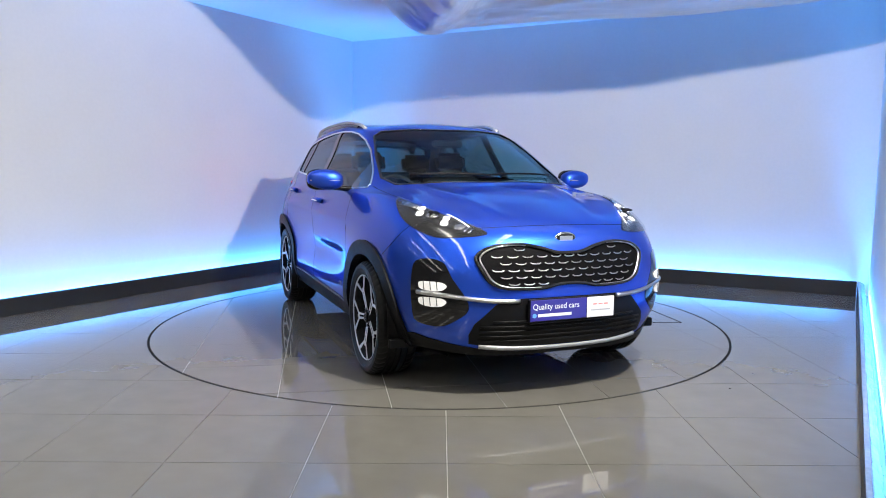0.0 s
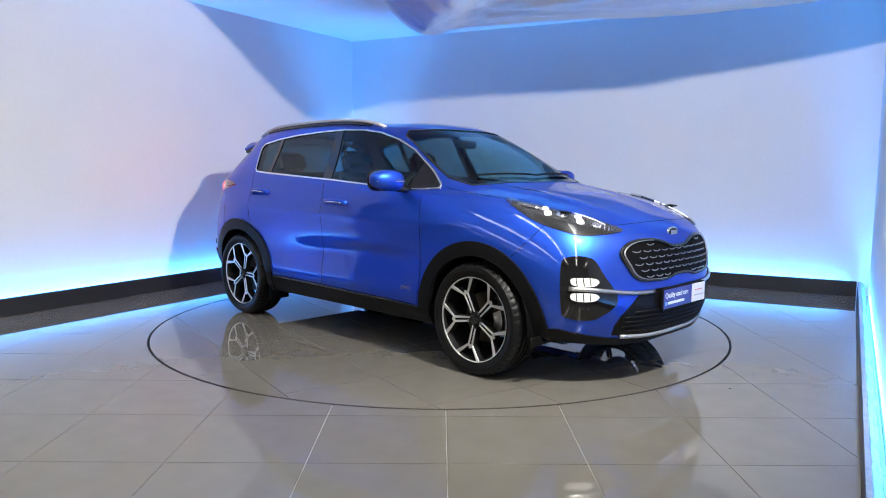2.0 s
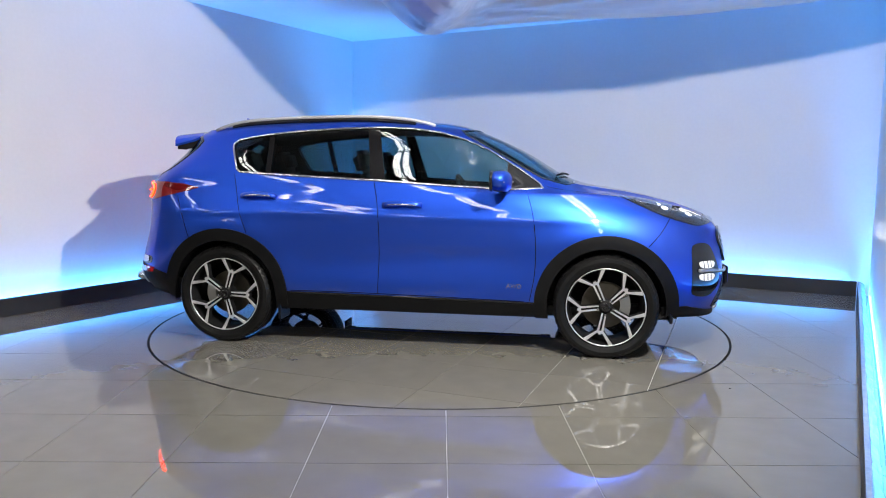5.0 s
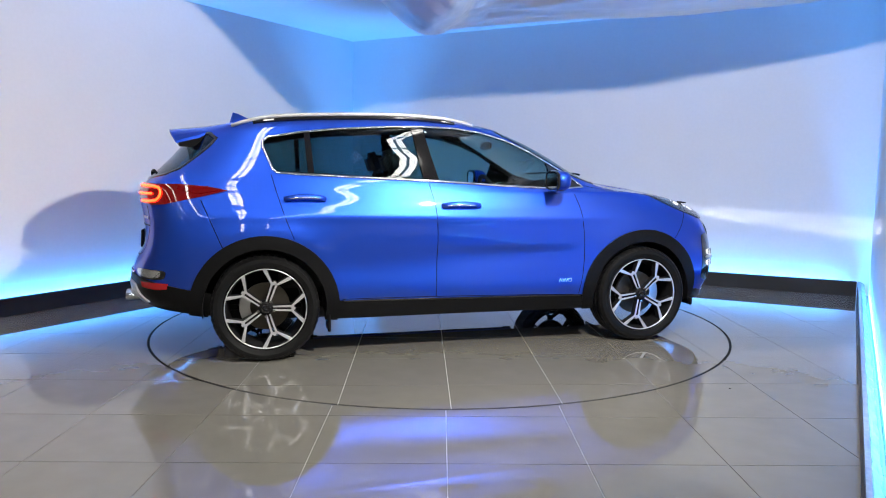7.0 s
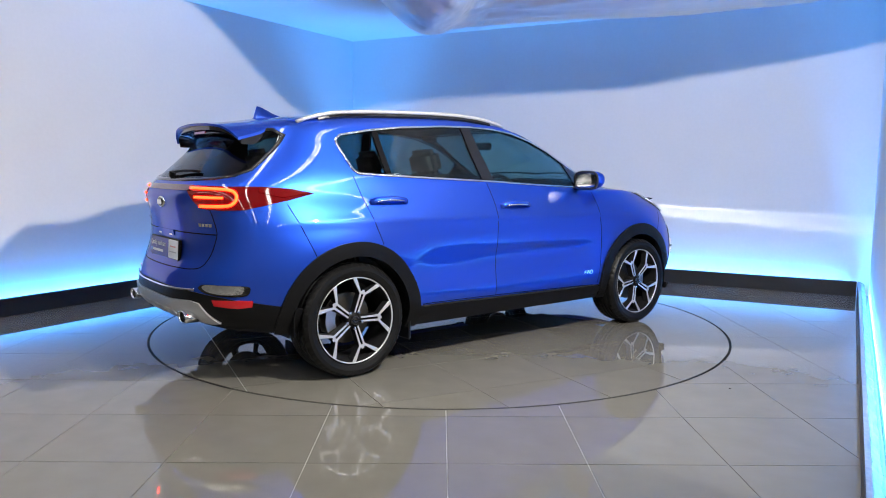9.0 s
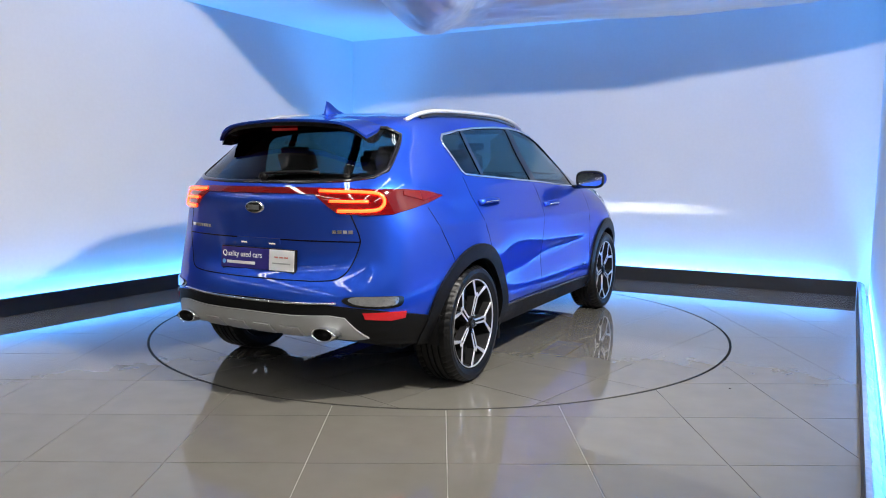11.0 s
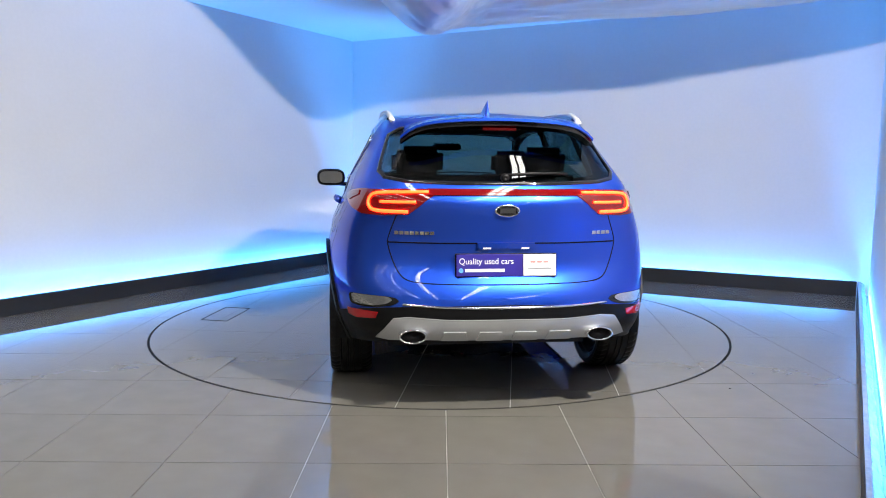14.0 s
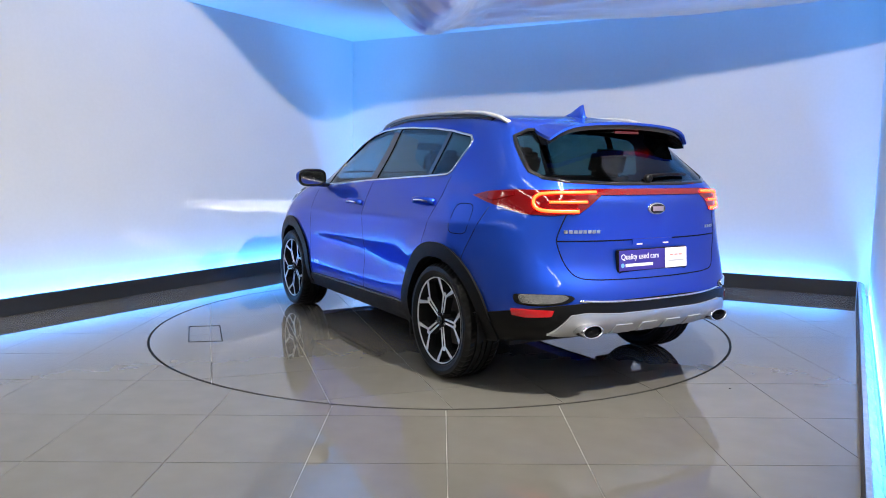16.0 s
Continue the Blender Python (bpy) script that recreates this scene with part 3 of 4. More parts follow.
# ---- front of the car ----
GRILLE = [(0, .797), (.08, .802), (.17, .828), (.28, .845), (.40, .838), (.475, .815), (.515, .775), (.49, .71), (.455, .655), (.39, .625), (.28, .617), (.16, .618), (.08, .634), (0, .638)]
GRILLE += [(-y, z) for y, z in GRILLE[-2:0:-1]]
P, d = end_pts(GRILLE, True)
grille = patch("grille", P, d, 0.002, DARK, car, depth=0.01, round_=True, label="black grille with silver dashes")
bead("grille_surround", curved(P, 4), d, 0.011, GLOSS_BLACK, grille, closed=True, off=0.006, label="gloss black surround")
bead("grille_chrome", [p + (Vector((0, 0, 0.729)) - Vector((0, p.y, p.z))) * 0.035 for p in curved(P, 4)], d, 0.0045, SATIN, grille, closed=True, off=0.011)
def in_poly(L, x, y):
    c, j = False, len(L) - 1
    for i in range(len(L)):
        if (L[i][1] > y) != (L[j][1] > y) and x < (L[j][0] - L[i][0]) * (y - L[i][1]) / (L[j][1] - L[i][1]) + L[i][0]:
            c = not c
        j = i
    return c
SHRUNK = [(y * 0.94, 0.729 + (z - 0.729) * 0.86) for y, z in GRILLE]
for r in range(6):
    z = 0.640 + r * 0.0355
    for k in range(-7, 8):
        y = (k + (0.5 if r % 2 else 0)) * 0.082
        if in_poly(SHRUNK, y, z) and in_poly(SHRUNK, y - 0.03, z) and in_poly(SHRUNK, y + 0.03, z):
            L = [(y - 0.029, z + 0.004), (y - 0.018, z - 0.002), (y, z - 0.003), (y + 0.018, z - 0.002), (y + 0.029, z + 0.004)]
            Q, dd = end_pts(L, True)
            bead("grille_dash", Q, dd, 0.0030, SATIN, grille, off=0.008, flat=1.2, n=5, step=0.03)
def oval(name, c, ry, rz, x, mat, parent, thick, front):
    bm = bmesh.new()
    lathe(bm, [(0.001, 0), (0.8, 0), (0.95, -0.25), (1.0, -0.6), (1.0, -1), (0.001, -1)], 32)
    sgn = 1 if front else -1
    for v in bm.verts:
        v.co = Vector((x + sgn * v.co.y * thick, c[0] + v.co.x * ry, c[1] + v.co.z * rz))
    return part(name, bm, mat, parent, smooth=True)

def badge(c, x, front, ry=0.067, rz=0.034):
    b = tagged(new("badge"), "oval chrome and black badge")
    b.parent = car
    sgn = 1 if front else -1
    oval("badge_rim", c, ry, rz, x + sgn * 0.010, CHROME, b, 0.016, front)
    oval("badge_face", c, ry * 0.88, rz * 0.84, x + sgn * 0.0125, GLOSS_BLACK, b, 0.010, front)
    bm = bmesh.new()
    m = Matrix.Translation((x + sgn * 0.013, c[0], c[1]))
    box(bm, (-0.001, -ry * 0.6, -rz * 0.38), (0.001, ry * 0.6, rz * 0.38), m)
    part("badge_mark", bm, CHROME, b)
badge((0, 0.874), 2.128, True)
badge((0, 1.035), -2.166, False)

def headlight(s):
    out = Vector((0.62, s * 0.62, 0.40))
    P = [(1.43, .735, 1.075), (1.60, .70, 1.056), (1.80, .605, 1.003), (1.95, .495, .947), (2.035, .42, .897), (2.03, .47, .882), (1.96, .60, .868), (1.90, .68, .874), (1.75, .765, .93), (1.62, .79, .995)]
    P = [Vector((x, s * y, z)) for x, y, z in P]
    P = curved(P, 4)
    h = patch("headlight", P, -out, 0.003, BEZEL, car, depth=0.02, label="clear projector headlight with dark bezel")
    c = sum(P, Vector()) / len(P)
    def on(a, b):
        """A place inside the lamp: a along its length from the rear tip, b across it."""
        e0, e1 = Vector((1.50, s * .765, 1.045)), Vector((2.01, s * .47, .887))
        p = e0.lerp(e1, a)
        return cast(p + Vector((0.02, 0, 0.05)) * b, -out)
    for a, b, r in ((0.49, 0.1, 0.034), (0.82, -0.1, 0.026)):
        co, no = on(a, b)
        bm = bmesh.new()
        bmesh.ops.create_uvsphere(bm, u_segments=16, v_segments=8, radius=r)
        rot = no.to_track_quat("Z", "Y").to_matrix().to_4x4()
        for v in bm.verts:
            v.co = rot @ Vector((v.co.x, v.co.y, v.co.z * 0.35)) + co + no * 0.002
        part("lamp_module", bm, REFLECTOR, h, smooth=True)
    for a, b, r in ((0.32, 0.55, 0.021), (0.36, -0.35, 0.022), (0.64, 0.45, 0.020), (0.67, -0.40, 0.022)):
        co, no = on(a, b)
        bm = bmesh.new()
        bmesh.ops.create_uvsphere(bm, u_segments=12, v_segments=6, radius=r)
        rot = no.to_track_quat("Z", "Y").to_matrix().to_4x4()
        for v in bm.verts:
            a3 = [math.copysign(abs(k / r) ** 0.6, k) * r for k in v.co]
            v.co = rot @ Vector((a3[0], a3[1], a3[2] * 0.3)) + co + no * 0.004
        part("lamp_bulb", bm, LAMP_GLOW, h, smooth=True)
    # silver upper brow and daytime running light
    hits = [on(a, 0.45) for a in (0.06, 0.14, 0.22, 0.30)]
    bm = bmesh.new()
    sweep(bm, [c + n * 0.004 for c, n in hits], 0.026, False, 8, 0.35, [n for _, n in hits])
    part("lamp_brow", bm, REFLECTOR, h, smooth=True)
    hits = [on(*k) for k in ((0.60, 1.05), (0.70, 0.95), (0.80, 0.75), (0.90, 0.45))]
    bm = bmesh.new()
    sweep(bm, [c + n * 0.008 for c, n in hits], 0.0035, False, 8, 0.6, [n for _, n in hits])
    part("daytime_light", bm, LAMP_GLOW, h, smooth=True)
    for a in (0.86, 0.90, 0.94):
        hits = [on(a, b) for b in (-0.5, 0, 0.4)]
        bm = bmesh.new()
        sweep(bm, [c + n * 0.006 for c, n in hits], 0.006, False, 6, 0.6, [n for _, n in hits])
        part("lamp_rib", bm, REFLECTOR, h, smooth=True)
    # low beam: an added glowing slit, with added black plates that mask it into streaks
    co, no = on(0.52, 0.1)
    m = Matrix.Translation(co + no * 0.026 - Vector((0.02, 0, 0))) @ Matrix.Rotation(radians(8.3), 4, "Y")
    bm = bmesh.new()
    box(bm, (-0.004, -0.026, -0.0045), (0.008, 0.026, -0.0035), m)
    box(bm, (0.018, -0.026, -0.0070), (0.030, 0.026, -0.0004), m)
    box(bm, (0.036, -0.026, 0.0009), (0.042, 0.026, 0.0014), m)
    box(bm, (-0.004, -0.026, 0.0025), (0.042, 0.026, 0.0045), m)
    box(bm, (-0.006, -0.026, -0.0045), (-0.003, 0.026, 0.0045), m)
    for e in (-1, 1):
        box(bm, (-0.004, e * 0.025 - 0.001, -0.0045), (0.042, e * 0.025 + 0.001, 0.0045), m)
    proj = part("beam_mask", bm, DARK, h)
    bm = bmesh.new()
    box(bm, (-0.002, -0.010, -0.0004), (-0.001, 0.010, 0.0004), m)
    part("beam_source", bm, BEAM, proj)
    lens = patch("lamp_lens", P, -out, 0.013, LENS, h, depth=0.012)
    lens.visible_shadow = False
for s in (-1, 1):
    headlight(s)
    out = Vector((0.85, s * 0.5, 0))
    L = [(1.93, .80, .755), (2.05, .70, .755), (2.09, .655, .67), (2.13, .585, .555), (2.13, .58, .50), (2.08, .64, .44), (2.03, .70, .41), (1.93, .80, .43), (1.915, .815, .50), (1.915, .82, .66)]
    bez = patch("fog_light_bezel", curved([Vector((x, s * y, z)) for x, y, z in L], 4), -out, 0.004, GLOSS_BLACK, car, label="gloss black fog light surround", depth=0.02)
    for z0, z1, tall in ((.650, .606, 0), (.567, .524, 1)):
        L = [(1.965, .79, z0 - .006), (2.0, .76, z0), (2.045, .69, z0 - .004), (2.06, .67, (z0 + z1) / 2), (2.045, .69, z1), (2.0, .745, z1 - .004), (1.965, .785, z1 + .008)]
        fog = patch("fog_light", curved([Vector((x, s * y, z)) for x, y, z in L], 4), -out, 0.012, FOG_GLOW, bez, label="lit white fog light", depth=0.014)
        for k in range(3):
            x, y = 1.985 + 0.020 * k, .772 - 0.030 * k
            bead("lamp_divider", [Vector((x, s * y, z0)), Vector((x + 0.004, s * (y - .004), z1))], -out, 0.0028, BEZEL, fog, off=0.0125, n=5)
    L = [Vector((1.96, s * .80, .592)), Vector((2.04, s * .70, .585)), Vector((2.1, s * .60, .572)), Vector((2.15, s * .45, .556)), Vector((2.18, s * .30, .552))]
    bead("bumper_strip", spline(L, 4), -out, 0.012, SATIN, car, off=0.012, flat=0.8, label="satin metal strip through the fog light")
LOWER = [(.27, .565), (.38, .56), (.43, .53), (.47, .49), (.53, .43), (.55, .37), (.54, .315), (.45, .30), (.2, .298)]
LOWER = LOWER + [(-y, z) for y, z in LOWER[::-1]]
P, d = end_pts(LOWER, True)
low = patch("lower_intake", P, d, 0.004, PLASTIC, car, depth=0.01, label="black lower intake mesh")
for z in (.335, .362, .389, .416, .443):
    w = 0.50 if z < 0.44 else 0.44
    Q, dd = end_pts([(-w, z), (0, z), (w, z)], True)
    bead("intake_slat", Q, dd, 0.006, PLASTIC, low, off=0.006, step=0.06)
P, d = end_pts([(-.49, .305), (-.30, .292), (0, .288), (.30, .292), (.49, .305)], True)
bead("skid_bar", spline(P, 5), d, 0.014, SILVER, car, off=0.012, flat=0.7, label="silver skid plate bar")
P, d = end_pts([(-.62, .918), (-.45, .928), (-.2, .938), (0, .940), (.2, .938), (.45, .928), (.62, .918)], True)
bead("panel_gap", spline(P, 4), d, 0.003, DARK, car, off=-0.0005, flat=0.5, n=5)

# ---- number plate boards with a sales slogan ----
def lettering(text, size):
    cu = bpy.data.curves.new("lettering", "FONT")
    cu.body, cu.size, cu.extrude, cu.align_x = text, size, 0.0006, "LEFT"
    ob = new("lettering", cu)
    me = bpy.data.meshes.new_from_object(ob.evaluated_get(bpy.context.evaluated_depsgraph_get()))
    bpy.data.objects.remove(ob)
    return me

def board(m, kind):
    """A plate 520 x 113 mm; local x along it, local y up, local z towards the viewer."""
    b = tagged(new("number_plate_board"), "violet and white sales board on the number plate holder")
    b.parent = car
    def plate(name, x0, x1, y0, y1, z0, z1, mat, bev=0.002):
        bm = bmesh.new()
        box(bm, (x0, y0, z0), (x1, y1, z1))
        bmesh.ops.bevel(bm, geom=bm.edges[:], offset=min(bev, (z1 - z0) * 0.45), segments=1, affect="EDGES")
        bm.transform(m)
        return part(name, bm, mat, b)
    plate("backing", -.265, .265, -.061, .061, -.02, 0, PLASTIC, 0.004)
    plate("violet_panel", -.26, .085, -.056, .056, 0, .0035, PLATE_BLUE)
    plate("white_panel", .088, .26, -.056, .056, 0, .0038, PLATE_WHITE)
    me = lettering("Quality used cars", 0.044)
    me.transform(m @ Matrix.Translation((-.247, .006, .0042)) @ Matrix.Diagonal((0.92, 1, 1, 1)))
    me.materials.append(PLATE_WHITE)
    ob = new("lettering", me)
    ob.parent = b
    plate("unreadable_line", -.215, -.01, -.034, -.018, .0035, .0042, PLATE_WHITE, 0.0003)
    bm = bmesh.new()
    lathe(bm, [(.001, 0), (.012, 0), (.012, .001), (.001, .001)], 20, m @ Matrix.Translation((-.236, -.026, .0036)) @ Matrix.Rotation(radians(90), 4, "X"))
    part("round_mark", bm, material("mark_blue", (0.12, 0.35, 0.75), 0.4) if "mark_blue" not in bpy.data.materials else bpy.data.materials["mark_blue"], b)
    for k in range(3):
        plate("red_bar", .125 + k * .034, .152 + k * .034, .012, .020, .0038, .0044, PLATE_RED, 0.0003)
    plate("grey_bar", .112, .236, -.020, -.013, .0038, .0044, SILVER, 0.0003)
    plate("holder_edge", -.255, .255, -.072, -.062, -.018, -.004, PLASTIC, 0.002)
board(pose(2.226, 0, .502, 90, 0, 90), "front")
board(pose(-2.158, 0, .755, 90, 0, -90) @ Matrix.Rotation(radians(-4), 4, "X"), "rear")

# ---- rear of the car ----
def tail_light(s):
    out = Vector((-0.72, s * 0.69, 0.05))
    P = [(-1.585, .84, 1.100), (-1.70, .81, 1.126), (-1.85, .75, 1.138), (-2.0, .66, 1.137), (-2.10, .50, 1.142), (-2.135, .385, 1.142), (-2.14, .385, 1.108), (-2.12, .45, 1.05), (-2.10, .50, 1.012), (-2.03, .63, 1.004), (-1.93, .72, 1.008), (-1.82, .775, 1.035), (-1.70, .815, 1.065)]
    P = [Vector((x, s * y, z)) for x, y, z in P]
    t = patch("tail_light", dense(P, 0.02), -out, 0.005, RED_DARK, car, depth=0.012, label="lit red wraparound tail light")
    Q = [Vector((x, s * y, z)) for x, y, z in ((-1.60, .835, 1.101), (-1.72, .81, 1.122), (-1.86, .745, 1.128), (-1.86, .745, 1.105), (-1.74, .80, 1.075))]
    patch("red_reflector", Q, -out, 0.0105, RED_LENS, t, depth=0.003)
    def glow(L, r):
        hits = [cast(Vector((x, s * y, z)), -out) for x, y, z in L]
        pts = spline([c + n * 0.010 for c, n in hits], 4)
        ns = spline([n for c, n in hits], 4)
        bm = bmesh.new()
        sweep(bm, pts, r, False, 8, 0.6, ns)
        part("light_bar", bm, TAIL_GLOW, t, smooth=True)
    glow([(-2.125, .41, 1.124), (-2.09, .53, 1.122), (-2.03, .63, 1.120), (-1.985, .675, 1.112), (-1.965, .69, 1.09), (-1.965, .69, 1.06), (-1.985, .675, 1.036), (-2.02, .64, 1.028), (-2.07, .56, 1.027), (-2.10, .50, 1.027)], 0.0085)
    glow([(-2.115, .46, 1.076), (-2.08, .55, 1.075), (-2.02, .635, 1.074)], 0.007)
for s in (-1, 1):
    tail_light(s)
P, d = end_pts([(-.40, 1.141), (.40, 1.141), (.40, 1.109), (-.40, 1.109)], False)
patch("light_strip_panel", P, d, 0.007, RED_LENS, car, depth=0.014, label="dark red strip joining the tail lights")
P, d = end_pts([(-.605, .868), (-.3, .866), (0, .866), (.3, .866), (.605, .868)], False)
bead("panel_gap", P, d, 0.0045, DARK, car, off=-0.0005, flat=0.5, n=5)
P, d = end_pts([(.56, 1.01), (.60, .90), (.605, .86), (.57, .75), (.53, .69), (.47, .668), (.3, .66), (0, .657), (-.3, .66), (-.47, .668), (-.53, .69), (-.57, .75), (-.605, .86), (-.60, .90), (-.56, 1.01)], False)
bead("panel_gap", spline(P, 4), d, 0.004, DARK, car, off=-0.0005, flat=0.5, n=5)
P, d = end_pts([(-.15, .87), (.15, .87), (.15, .84), (-.15, .84)], False)
grab = patch("boot_handle", P, d, 0.008, PAINT, car, depth=0.02)
for y in (-.1, .1):
    P, d = end_pts([(y - .02, .846), (y + .02, .846), (y + .02, .838), (y - .02, .838)], False)
    patch("plate_lamp", P, d, 0.011, FOG_GLOW, grab, depth=0.004, label="small lit number plate lamp")
for y0, y1, z in ((.37, .575, .918), (-.57, -.46, .918)):
    b = tagged(new("model_badge"), "small chrome badge of illegible raised marks")
    b.parent = car
    n = 8 if y0 > 0 else 4
    for k in range(n):
        a = y0 + (y1 - y0) * k / n
        P, d = end_pts([(a, z + .009), (a + (y1 - y0) / n * .8, z + .009), (a + (y1 - y0) / n * .8, z - .009), (a, z - .009)], False)
        patch("badge_bar", P, d, 0.004, CHROME, b, depth=0.005, grid=0.05)
for s in (-1, 1):
    out = Vector((-0.8, s * 0.6, 0))
    L = [(-1.93, .79, .586), (-2.0, .77, .594), (-2.10, .65, .594), (-2.14, .575, .588), (-2.15, .555, .570), (-2.13, .60, .545), (-2.06, .70, .532), (-1.98, .775, .535), (-1.935, .785, .548)]
    L = [tuple(p) for p in curved([Vector(p) for p in L], 3)]
    f = patch("reversing_light", [Vector((x, s * y, z)) for x, y, z in L], -out, 0.004, GLOSS_BLACK, car, depth=0.02, label="clear reversing light in black surround")
    c = sum((Vector((x, s * y, z)) for x, y, z in L), Vector()) / len(L)
    patch("lamp_glass", [c + (Vector((x, s * y, z)) - c) * 0.80 + Vector((0, 0, .005)) for x, y, z in L], -out, 0.010, CLEAR_LAMP, f, depth=0.006)
    L = [(-1.91, .79, .512), (-2.0, .765, .515), (-2.10, .65, .512), (-2.09, .66, .48), (-2.0, .76, .470), (-1.915, .785, .478)]
    patch("rear_reflector", [Vector((x, s * y, z)) for x, y, z in L], -out, 0.012, RED_BRIGHT, car, depth=0.012, label="red rear bumper reflector")
P, d = end_pts([(-.53, .558), (-.3, .548), (0, .545), (.3, .548), (.53, .558)], False)
bead("bumper_chrome", spline(P, 4), d, 0.007, CHROME, car, off=0.010, flat=0.8, label="thin chrome bumper strip")
SK = [(0, .487), (.30, .487), (.50, .497), (.575, .487), (.66, .385), (.60, .375), (.40, .385), (0, .385)]
SK = SK + [(-y, z) for y, z in SK[-2:0:-1]]
P, d = end_pts(SK, False)
skid = patch("skid_plate", P, d, 0.020, SILVER, car, depth=0.03, label="silver rear skid plate")
for y in (-.27, -.09, .09, .27):
    Q, dd = end_pts([(y - .055, .432), (y + .055, .432), (y + .068, .388), (y - .068, .388)], False)
    patch("skid_slot", Q, dd, 0.026, SILVER, skid, depth=0.02)
for y in (-.485, .485):
    e = tagged(new("exhaust_tip"), "oval chrome exhaust tip")
    e.parent = car
    bm = bmesh.new()
    lathe(bm, [(1.0, -1), (1.0, -.1), (.96, 0), (.86, 0), (.82, -.1), (.82, -1)], 32)
    for v in bm.verts:
        v.co = Vector((-2.205 - v.co.y * 0.10, y + v.co.x * 0.072, .402 + v.co.z * 0.036))
    for v in bm.verts:
        v.co.x -= 0.02
    part("tip", bm, CHROME, e, smooth=True)
    oval("bore", (y, .402), 0.062, 0.030, -2.212, DARK, e, 0.01, False)

def spoiler():
    sp = tagged(new("rear_spoiler"), "blue roof spoiler with black underside")
    sp.parent = car
    for name, mat, z0, z1, x1 in (("spoiler_top", PAINT, 0.0, -0.014, -1.965), ("spoiler_underside", GLOSS_BLACK, -0.016, -0.040, -1.945)):
        bm = bmesh.new()
        rows = []
        for k in range(25):
            u = -1 + 2 * k / 24
            e = abs(u)
            xb, xf = x1 + 0.05 * e**2 + 0.03 * e**8, -1.48
            row = []
            for j in range(7):
                t = j / 6
                x = xf + (xb - xf) * t
                y = u * (0.43 + 0.10 * t**0.7)
                co, no = cast(Vector((max(x, -1.70), max(-0.53, min(0.53, y)), 1.5)), Vector((0, 0, -1)))
                z = co.z + 0.002 - max(0, -1.70 - x) * 0.10
                row.append((x, y, z))
            rows.append(row)
        up = [[bm.verts.new((x, y, z + z0)) for x, y, z in r] for r in rows]
        dn = [[bm.verts.new((x, y, z + z1 - (0.02 if j < 6 else 0))) for j, (x, y, z) in enumerate(r)] for r in rows]
        for S in (up, dn):
            for a in range(24):
                for b in range(6):
                    bm.faces.new((S[a][b], S[a + 1][b], S[a + 1][b + 1], S[a][b + 1]))
        for a in range(24):
            bm.faces.new((up[a][6], up[a + 1][6], dn[a + 1][6], dn[a][6]))
            bm.faces.new((up[a][0], up[a + 1][0], dn[a + 1][0], dn[a][0]))
        for a in (0, 24):
            for b in range(6):
                bm.faces.new((up[a][b], up[a][b + 1], dn[a][b + 1], dn[a][b]))
        part(name, bm, mat, sp, smooth=False)
    bm = bmesh.new()
    box(bm, (-1.918, -0.09, 1.452), (-1.912, 0.09, 1.466))
    part("brake_light", bm, RED_DARK, sp)
spoiler()
bm = bmesh.new()
prof = [(-1.56, 0.0, 0.012), (-1.535, 0.075, 0.006), (-1.50, 0.066, 0.008), (-1.42, 0.028, 0.016), (-1.34, 0.0, 0.018)]
L = [bm.verts.new((x, 0.0, 1.572 + 0.012 * (x + 1.5) + h)) for x, h, w in prof]
A = [bm.verts.new((x, w + 0.008, 1.566 + 0.012 * (x + 1.5))) for x, h, w in prof]
B = [bm.verts.new((x, -w - 0.008, 1.566 + 0.012 * (x + 1.5))) for x, h, w in prof]
for i in range(4):
    bm.faces.new((L[i], L[i + 1], A[i + 1], A[i]))
    bm.faces.new((L[i], L[i + 1], B[i + 1], B[i]))
bm.faces.new((L[0], A[0], B[0]))
part("roof_aerial", bm, PAINT, car, "blue shark fin aerial", smooth=True)
bm = bmesh.new()
hits = [cast(Vector((-2.2, y, z)), Vector((1, 0, 0))) for y, z in ((0.0, 1.20), (-.06, 1.205), (-.15, 1.212), (-.26, 1.215), (-.34, 1.213))]
sweep(bm, [c + n * (0.022 - 0.003 * i) for i, (c, n) in enumerate(hits)], 0.011, False, 6, 0.8)
w = part("wiper", bm, PLASTIC, car, "black rear wiper", smooth=True)
bm = bmesh.new()
lathe(bm, [(.001, 0), (.024, 0), (.02, .03), (.001, .034)], 20, Matrix.Translation(hits[0][0]) @ Matrix.Rotation(radians(90), 4, "Z"))
part("wiper_pivot", bm, PLASTIC, w, smooth=True)
for s, a, b in ((1, .55, .02), (-1, .05, -.50)):
    hits = [cast(Vector((2.2, a + (b - a) * k / 6, 1.192 + 0.010 * math.sin(k / 6 * 3.1))), Vector((-1, 0, 0))) for k in range(7)]
    bm = bmesh.new()
    sweep(bm, [c + n * 0.016 for c, n in hits], 0.009, False, 6, 0.8)
    part("wiper", bm, PLASTIC, car, "black windscreen wiper", smooth=True)

